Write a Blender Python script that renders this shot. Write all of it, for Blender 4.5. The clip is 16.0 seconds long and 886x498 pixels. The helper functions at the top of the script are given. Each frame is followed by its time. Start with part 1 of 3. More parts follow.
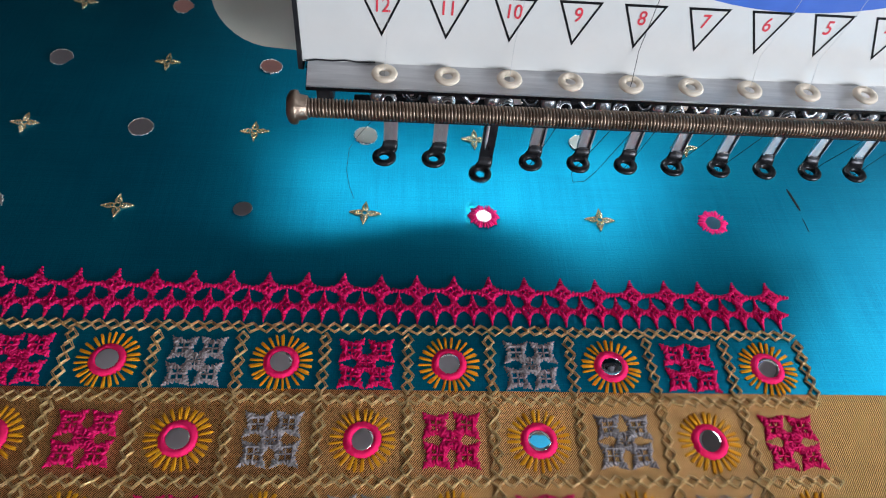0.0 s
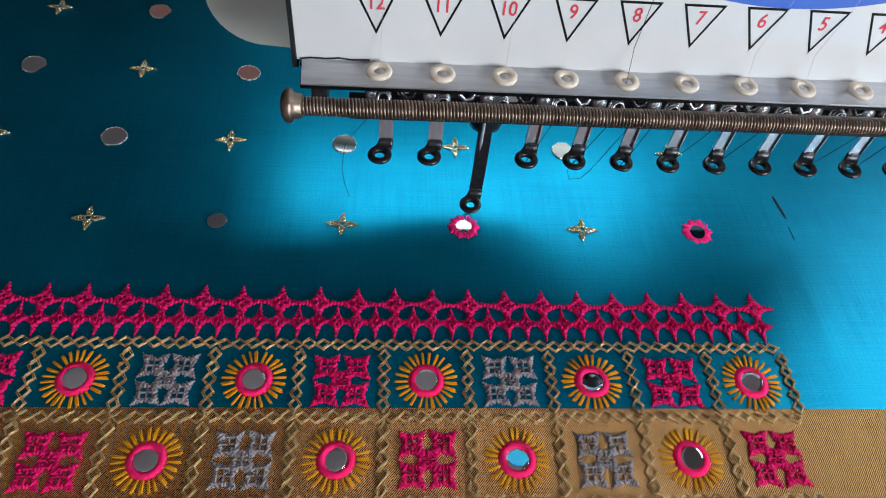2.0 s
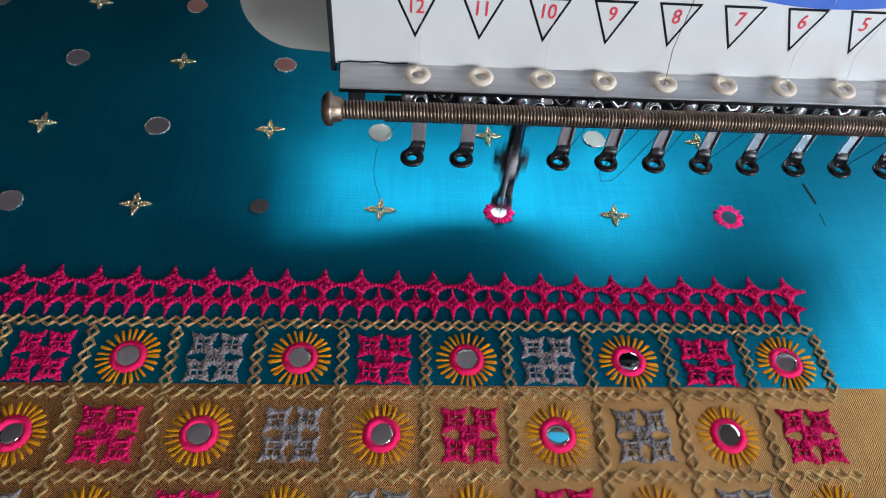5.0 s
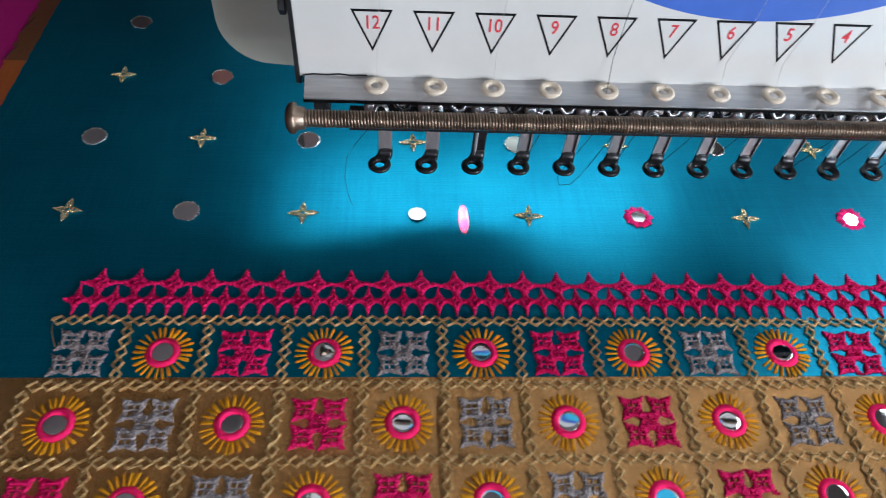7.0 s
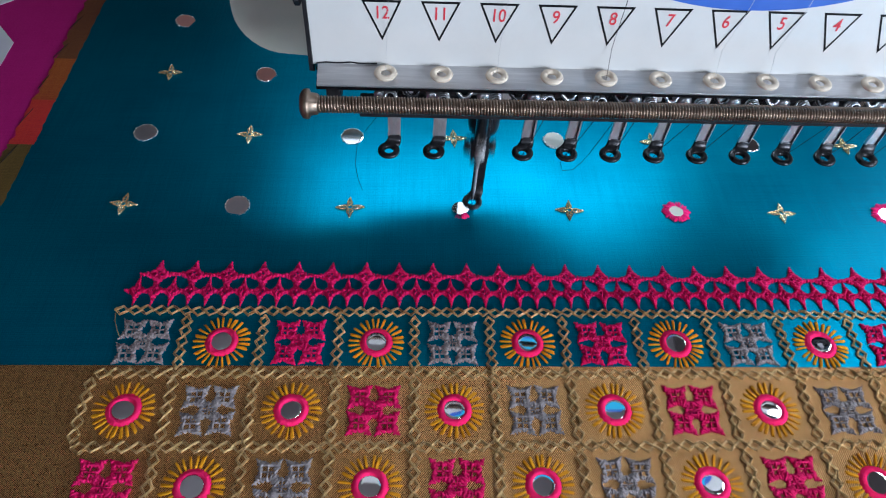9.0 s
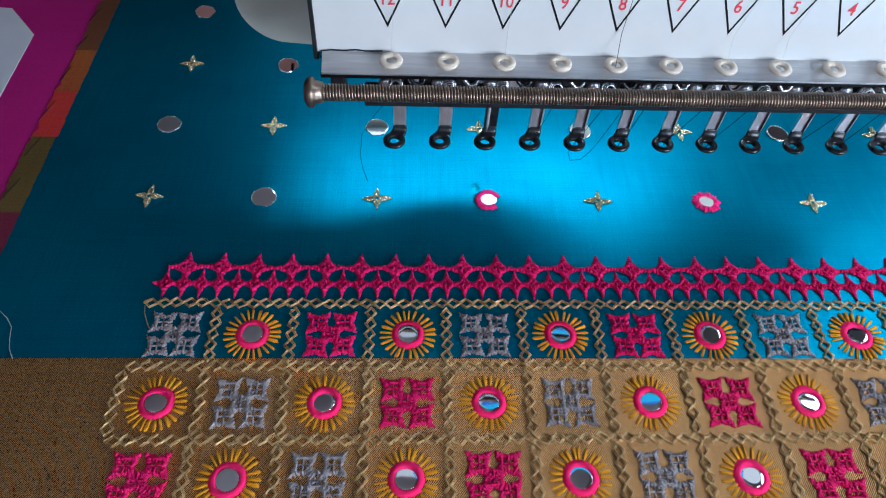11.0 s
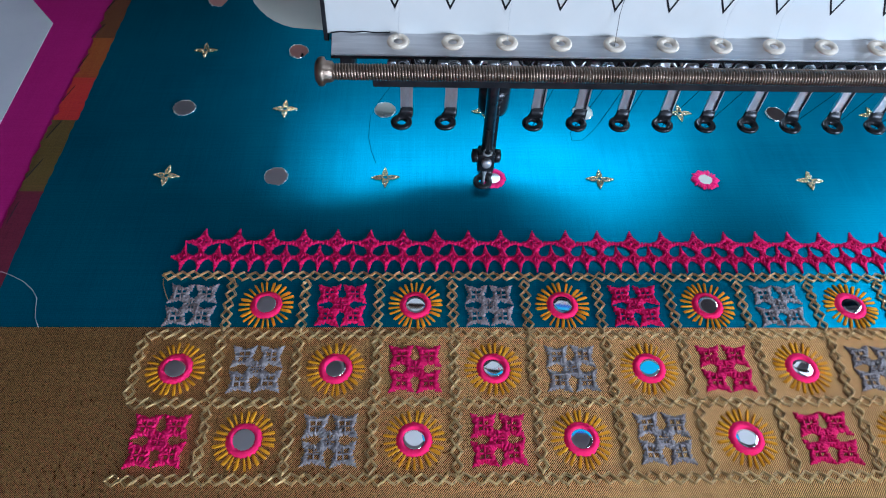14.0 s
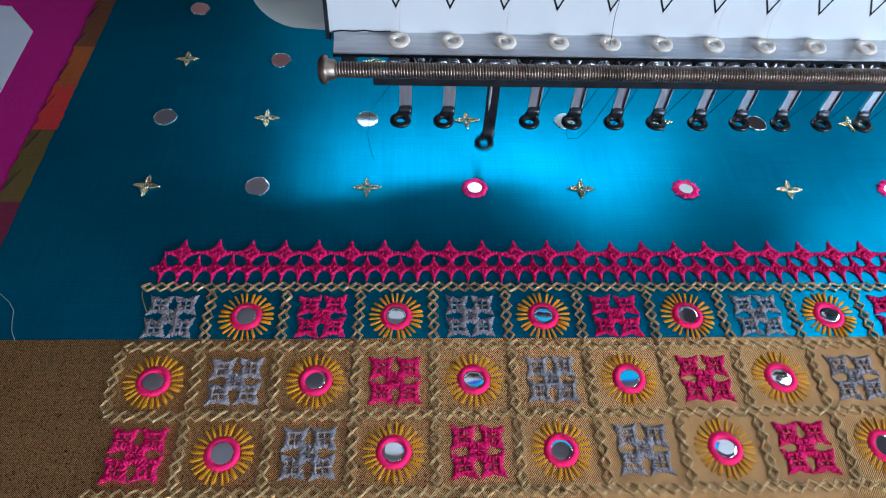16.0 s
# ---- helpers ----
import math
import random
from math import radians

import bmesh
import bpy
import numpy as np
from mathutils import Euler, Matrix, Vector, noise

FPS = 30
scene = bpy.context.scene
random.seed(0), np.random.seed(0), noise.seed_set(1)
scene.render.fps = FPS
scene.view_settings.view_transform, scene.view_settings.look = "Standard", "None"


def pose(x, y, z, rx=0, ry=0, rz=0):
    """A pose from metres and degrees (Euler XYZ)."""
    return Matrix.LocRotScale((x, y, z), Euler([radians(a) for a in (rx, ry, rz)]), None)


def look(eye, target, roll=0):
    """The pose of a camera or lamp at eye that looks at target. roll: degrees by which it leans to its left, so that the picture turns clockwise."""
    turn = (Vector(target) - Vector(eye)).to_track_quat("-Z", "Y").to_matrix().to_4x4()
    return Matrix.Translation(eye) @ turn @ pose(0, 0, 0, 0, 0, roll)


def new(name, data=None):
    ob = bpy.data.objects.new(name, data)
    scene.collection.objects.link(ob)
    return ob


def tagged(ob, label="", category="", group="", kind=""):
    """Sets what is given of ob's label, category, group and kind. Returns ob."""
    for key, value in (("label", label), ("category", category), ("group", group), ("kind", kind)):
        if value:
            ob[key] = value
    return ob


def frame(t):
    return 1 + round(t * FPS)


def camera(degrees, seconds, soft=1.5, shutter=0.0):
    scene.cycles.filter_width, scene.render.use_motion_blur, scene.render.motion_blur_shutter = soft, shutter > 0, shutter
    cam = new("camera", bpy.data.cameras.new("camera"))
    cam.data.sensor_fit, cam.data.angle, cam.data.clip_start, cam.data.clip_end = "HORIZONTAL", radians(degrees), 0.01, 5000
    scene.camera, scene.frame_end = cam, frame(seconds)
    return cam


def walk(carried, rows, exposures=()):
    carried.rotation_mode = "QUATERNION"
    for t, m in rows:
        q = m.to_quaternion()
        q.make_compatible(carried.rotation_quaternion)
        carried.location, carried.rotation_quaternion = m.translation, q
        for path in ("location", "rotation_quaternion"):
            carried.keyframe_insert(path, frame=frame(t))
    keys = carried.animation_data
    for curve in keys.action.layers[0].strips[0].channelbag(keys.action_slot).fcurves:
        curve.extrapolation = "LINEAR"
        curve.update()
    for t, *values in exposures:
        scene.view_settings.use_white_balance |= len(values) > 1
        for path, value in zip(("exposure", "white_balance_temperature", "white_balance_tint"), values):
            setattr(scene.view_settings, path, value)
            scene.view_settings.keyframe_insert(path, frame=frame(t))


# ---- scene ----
LENS = 66.47
PATH = [
    (0, 0.0668, -0.0759, 0.1499, -6.85, -52.73, 6.97),
    (0.5, 0.0660, -0.0735, 0.1487, -7.01, -53.13, 7.30),
    (1, 0.0669, -0.0731, 0.1487, -7.14, -53.14, 7.36),
    (1.5, 0.0668, -0.0746, 0.1483, -7.54, -53.18, 7.39),
    (2, 0.0669, -0.0754, 0.1498, -7.41, -52.98, 7.12),
    (2.5, 0.0655, -0.0763, 0.1487, -7.54, -53.12, 7.31),
    (3, 0.0639, -0.0773, 0.1485, -6.81, -53.12, 6.87),
    (3.5, 0.0633, -0.0763, 0.1475, -7.03, -53.32, 7.06),
    (4, 0.0620, -0.0744, 0.1489, -7.04, -53.20, 7.07),
    (4.2, 0.0615, -0.0744, 0.1480, -6.32, -53.32, 6.34),
    (6.5, 0.0635, -0.0811, 0.1550, -5.54, -51.75, 5.29),
    (7, 0.0696, -0.0840, 0.1558, -5.77, -51.74, 5.10),
    (7.5, 0.0729, -0.0887, 0.1580, -5.69, -51.41, 4.54),
    (8, 0.0729, -0.0911, 0.1578, -5.24, -52.13, 4.34),
    (8.5, 0.0724, -0.0918, 0.1582, -4.67, -52.22, 4.21),
    (9, 0.0699, -0.0910, 0.1595, -4.57, -52.27, 4.27),
    (9.5, 0.0678, -0.0899, 0.1569, -4.49, -52.57, 4.32),
    (12, 0.0706, -0.0916, 0.1574, -3.98, -52.82, 3.46),
    (12.5, 0.0710, -0.0942, 0.1574, -4.05, -52.36, 3.57),
    (13, 0.0712, -0.0963, 0.1569, -3.79, -52.60, 3.38),
    (13.5, 0.0685, -0.0980, 0.1567, -3.60, -53.31, 3.43),
    (14, 0.0695, -0.0986, 0.1587, -3.06, -52.98, 2.70),
    (14.5, 0.0697, -0.0980, 0.1581, -2.74, -53.03, 2.47),
    (15, 0.0683, -0.0980, 0.1582, -3.33, -52.66, 2.91),
    (15.5, 0.0681, -0.0987, 0.1589, -3.39, -52.84, 2.90),
    (16, 0.0672, -0.1021, 0.1600, -4.29, -52.69, 3.52),
]
CLOTH = [
    (0, -0.0617, 0.0016), (0.5, -0.0629, 0.0027), (1, -0.0663, 0.0027), (1.5, -0.0681, 0.0012), (2, -0.0666, -0.0033), (2.5, -0.0630, -0.0033), (3, -0.0612, -0.0012), (3.5, -0.0611, -0.0019), (4, -0.0608, -0.0005), (4.2, -0.0607, -0.0009), (6.5, -0.0393, 0.0034), (7, -0.0111, 0.0036), (7.5, 0.0033, 0.0031), (8, 0.0070, 0.0010), (8.5, 0.0016, 0.0023), (9, 0.0000, 0.0000), (9.5, 0.0007, -0.0016), (12, 0.0035, -0.0040), (12.5, 0.0055, -0.0023), (13, 0.0049, 0.0023), (13.5, 0.0071, 0.0013), (14, 0.0068, 0.0013), (14.5, 0.0036, 0.0029), (15, 0.0016, 0.0025), (15.5, 0.0000, -0.0006), (16, 0.0016, -0.0039)]


def aim(x, y, z, yaw, pitch, roll):
    """A camera pose: yaw to the left of +y, pitch up, roll about the line of sight."""
    return Matrix.Translation((x, y, z)) @ pose(0, 0, 0, 0, 0, yaw) @ pose(0, 0, 0, 90 + pitch) @ pose(0, 0, 0, 0, 0, roll)


cam = camera(LENS, 16.0, soft=1.1, shutter=0.5)
walk(cam, [(t, aim(*row)) for t, *row in PATH], exposures=[(0, 0.0, 6350, 10), (4.2, 0.0, 6250, 10), (6.3, -0.06, 6500, 10), (7.5, -0.05, 6200, 10), (9, -0.02, 5850, 9), (16, 0.06, 5300, 7)])

# ---- world and lights ----
world = bpy.data.worlds.new("world")
scene.world = world
world.use_nodes = True
world.node_tree.nodes["Background"].inputs[0].default_value = (0.30, 0.36, 0.45, 1)
world.node_tree.nodes["Background"].inputs[1].default_value = 0.02


def area_lamp(name, eye, target, size, size_y, watts, colour, shape="RECTANGLE", spread=180):
    data = bpy.data.lights.new(name, "AREA")
    data.shape, data.size, data.size_y, data.energy, data.color = shape, size, size_y, watts, colour
    data.spread = radians(spread)
    ob = new(name, data)
    ob.matrix_world = look(eye, target)
    return ob


# the work light under the head, daylight through two windows on the right, the red pointer
area_lamp("work_light", (0.107, 0.128, 0.088), (0.107, 0.095, 0.0), 0.160, 0.002, 0.140, (0.78, 0.94, 1.0))
area_lamp("added_daylight", (0.73, 0.22, 0.53), (0.1, 0.0, 0.0), 0.41, 0.30, 3.5, (0.88, 0.93, 1.0))
area_lamp("added_daylight", (0.73, -0.62, 0.26), (0.0, 0.0, 0.0), 0.46, 0.34, 11.8, (0.88, 0.93, 1.0))
# fill added from the south and aimed up to brighten ceiling and mirrors
area_lamp("added_daylight", (-0.45, -1.97, 0.75), (-0.45, 0.0, 1.7), 1.5, 1.0, 8.5, (0.88, 0.93, 1.0))
pointer = bpy.data.lights.new("pointer_light", "SPOT")
pointer.energy, pointer.color, pointer.spot_size, pointer.spot_blend, pointer.shadow_soft_size = 84.0, (1.0, 0.006, 0.011), radians(3.5), 0.35, 0.0002
pointer_light = new("pointer_light", pointer)
pointer_light.matrix_world = look((0.0886, 0.1000, 0.0145), (0.0886, 0.0505, 0.0))


# ---- materials ----
def material(name):
    m = bpy.data.materials.new(name)
    m.use_nodes = True
    return m, m.node_tree, m.node_tree.nodes["Principled BSDF"]


def node(tree, kind, **values):
    n = tree.nodes.new(kind)
    for key, value in values.items():
        if key in n.inputs:
            n.inputs[key].default_value = value
    return n


def coords(tree, scale=(1, 1, 1), turn=0.0):
    c = tree.nodes.new("ShaderNodeTexCoord")
    m = tree.nodes.new("ShaderNodeMapping")
    m.inputs["Scale"].default_value = scale
    m.inputs["Rotation"].default_value = (0, 0, turn)
    tree.links.new(c.outputs["Object"], m.inputs["Vector"])
    return m.outputs["Vector"]


def ramp(tree, source, stops):
    r = tree.nodes.new("ShaderNodeValToRGB")
    while len(r.color_ramp.elements) < len(stops):
        r.color_ramp.elements.new(0.5)
    for e, (at, colour) in zip(r.color_ramp.elements, stops):
        e.position, e.color = at, (*colour, 1)
    tree.links.new(source, r.inputs["Fac"])
    return r.outputs["Color"]


def maths(tree, op, a, b):
    n = tree.nodes.new("ShaderNodeMath")
    n.operation = op
    for i, v in enumerate((a, b)):
        if isinstance(v, (int, float)):
            n.inputs[i].default_value = v
        else:
            tree.links.new(v, n.inputs[i])
    return n.outputs[0]


def bump(tree, bsdf, height, strength, distance):
    b = node(tree, "ShaderNodeBump", Strength=strength, Distance=distance)
    tree.links.new(height, b.inputs["Height"])
    tree.links.new(b.outputs["Normal"], bsdf.inputs["Normal"])


def cloth_material(name, dark, mid, light, rough, metal=0.0, twill=False, specular=0.5, weave=0.35):
    """Woven silk: fine threads both ways, long slubs, and broad unevenness of the dye."""
    m, tree, bsdf = material(name)
    w1 = node(tree, "ShaderNodeTexWave", Scale=550.0, Distortion=2.0, Detail=1.0)
    w2 = node(tree, "ShaderNodeTexWave", Scale=480.0, Distortion=2.0, Detail=1.0)
    w2.bands_direction = "Y"
    if twill:
        tree.links.new(coords(tree, (1, 1, 1), 0.7), w1.inputs["Vector"])
        w1.inputs["Scale"].default_value = 800
    else:
        tree.links.new(coords(tree), w1.inputs["Vector"])
    tree.links.new(coords(tree), w2.inputs["Vector"])
    s1 = node(tree, "ShaderNodeTexNoise", Scale=1.0, Detail=5.0, Roughness=0.65)
    tree.links.new(coords(tree, (1500, 28, 1)), s1.inputs["Vector"])
    s2 = node(tree, "ShaderNodeTexNoise", Scale=1.0, Detail=5.0, Roughness=0.65)
    tree.links.new(coords(tree, (24, 1700, 1)), s2.inputs["Vector"])
    big = node(tree, "ShaderNodeTexNoise", Scale=22.0, Detail=3.0, Roughness=0.6)
    tree.links.new(coords(tree), big.inputs["Vector"])
    crease = node(tree, "ShaderNodeTexNoise", Scale=1.0, Detail=2.0, Roughness=0.5)
    tree.links.new(coords(tree, (95, 4, 1)), crease.inputs["Vector"])
    slub = maths(tree, "ADD", maths(tree, "MULTIPLY", s1.outputs["Fac"], 0.5), maths(tree, "MULTIPLY", s2.outputs["Fac"], 0.5))
    grit = node(tree, "ShaderNodeTexNoise", Scale=2200.0, Detail=2.0, Roughness=0.6)
    tree.links.new(coords(tree), grit.inputs["Vector"])
    cross = grit.outputs["Fac"] if twill else w2.outputs["Fac"]
    fine = maths(tree, "ADD", maths(tree, "MULTIPLY", w1.outputs["Fac"], 0.5), maths(tree, "MULTIPLY", cross, 0.5))
    if not twill:
        fine = maths(tree, "ADD", maths(tree, "MULTIPLY", fine, 0.2), maths(tree, "MULTIPLY", grit.outputs["Fac"], 0.8))
    mixed = maths(tree, "ADD", maths(tree, "MULTIPLY", slub, 0.28 if twill else 0.36), maths(tree, "ADD", maths(tree, "MULTIPLY", fine, 0.62 if twill else 0.38), maths(tree, "MULTIPLY", big.outputs["Fac"], 0.10 if twill else 0.32)))
    tree.links.new(ramp(tree, mixed, [(0.42, dark), (0.5, mid), (0.585, light)] if twill else [(0.32, dark), (0.5, mid), (0.68, light)]), bsdf.inputs["Base Color"])
    bsdf.inputs["Roughness"].default_value = rough
    bsdf.inputs["Metallic"].default_value = metal
    bsdf.inputs["Specular IOR Level"].default_value = specular
    bump(tree, bsdf, maths(tree, "ADD", maths(tree, "MULTIPLY", fine if twill else grit.outputs["Fac"], 0.7 if twill else 0.85), maths(tree, "ADD", maths(tree, "MULTIPLY", slub, 1.0 if twill else 0.8), maths(tree, "MULTIPLY", crease.outputs["Fac"], 0.2 if twill else 2.4))), weave, 0.0004)
    return m


def thread_material(name, a, b, rough=0.45, metal=0.0, scale=2600.0):
    """Twisted embroidery thread, a little different from stitch to stitch."""
    m, tree, bsdf = material(name)
    n = node(tree, "ShaderNodeTexNoise", Scale=scale, Detail=3.0, Roughness=0.6)
    tree.links.new(coords(tree), n.inputs["Vector"])
    info = tree.nodes.new("ShaderNodeObjectInfo")
    island = tree.nodes.new("ShaderNodeNewGeometry")
    v = maths(tree, "ADD", maths(tree, "MULTIPLY", n.outputs["Fac"], 0.6), maths(tree, "MULTIPLY", info.outputs["Random"], 0.15))
    v = maths(tree, "ADD", v, maths(tree, "MULTIPLY", island.outputs["Random Per Island"], 0.42))
    tree.links.new(ramp(tree, v, [(0.28, a), (0.82, b)]), bsdf.inputs["Base Color"])
    bsdf.inputs["Roughness"].default_value = rough
    bsdf.inputs["Metallic"].default_value = metal
    bsdf.inputs["Specular IOR Level"].default_value = 0.07
    bump(tree, bsdf, n.outputs["Fac"], 0.7, 0.0004)
    return m


def hard_material(name, a, b, rough, metal=0.0, scale=60.0, streak=(1, 1, 1), relief=0.05, coat=0.0):
    """Painted, cast or machined surface with faint mottling and scuffs."""
    m, tree, bsdf = material(name)
    n = node(tree, "ShaderNodeTexNoise", Scale=scale, Detail=6.0, Roughness=0.65)
    tree.links.new(coords(tree, streak), n.inputs["Vector"])
    tree.links.new(ramp(tree, n.outputs["Fac"], [(0.3, a), (0.7, b)]), bsdf.inputs["Base Color"])
    tree.links.new(maths(tree, "ADD", maths(tree, "MULTIPLY", n.outputs["Fac"], 0.25), rough - 0.12), bsdf.inputs["Roughness"])
    bsdf.inputs["Metallic"].default_value = metal
    bsdf.inputs["Coat Weight"].default_value = coat
    bump(tree, bsdf, n.outputs["Fac"], relief, 0.0004)
    return m


TEAL = cloth_material("teal_silk", (0.001, 0.084, 0.152), (0.002, 0.150, 0.244), (0.005, 0.225, 0.33), 0.34, 0.72, weave=0.2, specular=0.08)
GOLD = cloth_material("gold_zari", (0.036, 0.011, 0.003), (0.22, 0.080, 0.017), (0.90, 0.51, 0.20), 0.33, 0.85, True, weave=0.6, specular=0.3)
MAGENTA = cloth_material("magenta_cotton", (0.30, 0.004, 0.12), (0.40, 0.008, 0.16), (0.47, 0.015, 0.20), 0.8, weave=0.25, specular=0.2)
ORANGE_WEAVE = cloth_material("orange_selvedge", (0.12, 0.016, 0.006), (0.28, 0.05, 0.010), (0.40, 0.13, 0.02), 0.6)
BROWN_WEAVE = cloth_material("brown_selvedge", (0.05, 0.012, 0.008), (0.11, 0.03, 0.012), (0.18, 0.07, 0.02), 0.6)
RED_WEAVE = cloth_material("red_selvedge", (0.22, 0.008, 0.012), (0.48, 0.018, 0.022), (0.55, 0.07, 0.02), 0.6)
OLIVE_WEAVE = cloth_material("olive_selvedge", (0.04, 0.02, 0.006), (0.11, 0.07, 0.014), (0.18, 0.12, 0.03), 0.55)
MAROON_WEAVE = cloth_material("maroon_selvedge", (0.05, 0.004, 0.015), (0.12, 0.008, 0.03), (0.20, 0.02, 0.05), 0.6)
PINK = thread_material("pink_thread", (0.54, 0.004, 0.082), (0.76, 0.018, 0.155), 0.55)
HOT_PINK = thread_material("hot_pink_thread", (0.98, 0.008, 0.10), (1.0, 0.026, 0.18), 0.6)
YELLOW = thread_material("yellow_thread", (0.50, 0.20, 0.006), (0.90, 0.42, 0.016), 0.5)
GREY = thread_material("grey_thread", (0.155, 0.136, 0.140), (0.43, 0.385, 0.39), 0.5)
ZARI = thread_material("gold_thread", (0.28, 0.16, 0.055), (0.88, 0.64, 0.32), 0.3, 0.6)
BRIGHT_ZARI = thread_material("bright_gold_thread", (0.42, 0.34, 0.16), (0.97, 0.90, 0.62), 0.22, 0.85)
SILVER = thread_material("silver_thread", (0.45, 0.45, 0.42), (0.75, 0.74, 0.68), 0.35, 0.4)
BLACK_THREAD = thread_material("black_thread", (0.008, 0.008, 0.01), (0.03, 0.03, 0.035))
WHITE_THREAD = thread_material("white_thread", (0.35, 0.35, 0.37), (0.6, 0.6, 0.6))
WHITE_PAINT = hard_material("white_panel_paint", (0.58, 0.57, 0.55), (0.65, 0.64, 0.62), 0.34, scale=25.0, relief=0.03, coat=0.25)
CREAM = hard_material("cream_casting_paint", (0.52, 0.515, 0.44), (0.58, 0.575, 0.49), 0.45, relief=0.06)
BLACK_PAINT = hard_material("black_paint", (0.008, 0.008, 0.010), (0.022, 0.022, 0.024), 0.42, scale=300)
BLACK_PAINT.node_tree.nodes["Principled BSDF"].inputs["Specular IOR Level"].default_value = 0.15
BLACK_STEEL = hard_material("blackened_steel", (0.014, 0.014, 0.016), (0.04, 0.04, 0.045), 0.3, 0.6, scale=500, relief=0.08)
STEEL = hard_material("brushed_steel", (0.56, 0.56, 0.57), (0.74, 0.74, 0.75), 0.42, 0.65, scale=90, streak=(1, 14, 14), relief=0.08)
STRIP_STEEL = hard_material("foot_strip_steel", (0.50, 0.50, 0.52), (0.74, 0.74, 0.76), 0.42, 0.92, scale=260, streak=(4, 4, 1))
BRONZE = hard_material("worn_spring_steel", (0.12, 0.085, 0.062), (0.28, 0.21, 0.16), 0.36, 0.9, scale=220)
CERAMIC = hard_material("ceramic", (0.64, 0.54, 0.42), (0.72, 0.62, 0.50), 0.4, scale=500, relief=0.06)
PAPER = hard_material("white_paper", (0.58, 0.60, 0.66), (0.66, 0.68, 0.72), 0.8, scale=40)
RED_INK = hard_material("red_ink", (0.62, 0.03, 0.05), (0.72, 0.05, 0.07), 0.5, scale=400)
BLUE_INK = hard_material("blue_ink", (0.035, 0.11, 0.46), (0.045, 0.13, 0.52), 0.4, scale=100)
CYAN_INK = hard_material("cyan_ink", (0.03, 0.42, 0.66), (0.05, 0.50, 0.74), 0.4, scale=100)
PLASTER = hard_material("salmon_plaster", (0.64, 0.33, 0.28), (0.70, 0.37, 0.31), 0.8, scale=6)
# near black, for the unseen walls that the silk should mirror as dark
REFLECTED_DARK = hard_material("reflected_dark", (0.020, 0.016, 0.014), (0.030, 0.024, 0.020), 0.8, scale=6)
GREY_PLASTER = hard_material("grey_plaster", (0.24, 0.24, 0.24), (0.30, 0.30, 0.29), 0.8, scale=6)
CEILING_PAINT = hard_material("ceiling_paint", (0.70, 0.69, 0.70), (0.76, 0.75, 0.76), 0.8, scale=6)
TABLE = hard_material("grey_laminate", (0.34, 0.34, 0.35), (0.42, 0.42, 0.42), 0.4, scale=30)
LENS_GLOW, _tree, _b = material("lamp_lens")
_b.inputs["Emission Color"].default_value, _b.inputs["Emission Strength"].default_value = (0.92, 0.96, 1.0, 1), 1.5
CHROME = hard_material("dull_chrome", (0.34, 0.34, 0.36), (0.52, 0.52, 0.54), 0.30, 0.95, scale=300, relief=0.03)
STITCH_PINK = thread_material("magenta_pink_thread", (0.86, 0.012, 0.17), (1.0, 0.06, 0.30), 0.55)
MIRROR, _tree, _b = material("mirror_glass")
_b.inputs["Base Color"].default_value, _b.inputs["Metallic"].default_value, _b.inputs["Roughness"].default_value = (0.80, 0.80, 0.82, 1), 1.0, 0.05

# ---- mesh helpers (millimetres in, metres out) ----
MM = 0.001


def mesh_of(bm, name, mat, smooth=False):
    bm.normal_update()
    me = bpy.data.meshes.new(name)
    bm.to_mesh(me)
    bm.free()
    me.materials.append(mat)
    if smooth:
        for p in me.polygons:
            p.use_smooth = True
    return me


def part(name, bm, mat, parent=None, label="", smooth=False):
    """Links a bmesh, or a mesh that is shared, as one object under a thing or a part."""
    me = bm if isinstance(bm, bpy.types.Mesh) else mesh_of(bm, name, mat, smooth)
    ob = new(name, me)
    if parent is not None:
        ob.parent = parent
    return tagged(ob, label) if label else ob


def thing(name, label, category, group="", kind=""):
    return tagged(new(name), label, category, group, kind)


def box(x0, x1, y0, y1, z0, z1, bevel=0.0, bm=None):
    bm = bm or bmesh.new()
    made = bmesh.ops.create_cube(bm, size=1.0)["verts"]
    for v in made:
        v.co = Vector(((x0 + x1) / 2 + v.co.x * (x1 - x0), (y0 + y1) / 2 + v.co.y * (y1 - y0), (z0 + z1) / 2 + v.co.z * (z1 - z0))) * MM
    if bevel:
        edges = {e for v in made for e in v.link_edges}
        bmesh.ops.bevel(bm, geom=list(edges), offset=bevel * MM, segments=2, affect="EDGES", profile=0.6)
    return bm


def rings(bm, loops, closed_ring=True, cap=True):
    """Skins a row of equal loops of points (mm)."""
    rows = [[bm.verts.new(Vector(p) * MM) for p in loop] for loop in loops]
    for a, b in zip(rows, rows[1:]):
        n = len(a)
        for i in range(n if closed_ring else n - 1):
            bm.faces.new((a[i], a[(i + 1) % n], b[(i + 1) % n], b[i]))
    if cap:
        bm.faces.new(rows[0][::-1])
        bm.faces.new(rows[-1])
    return bm


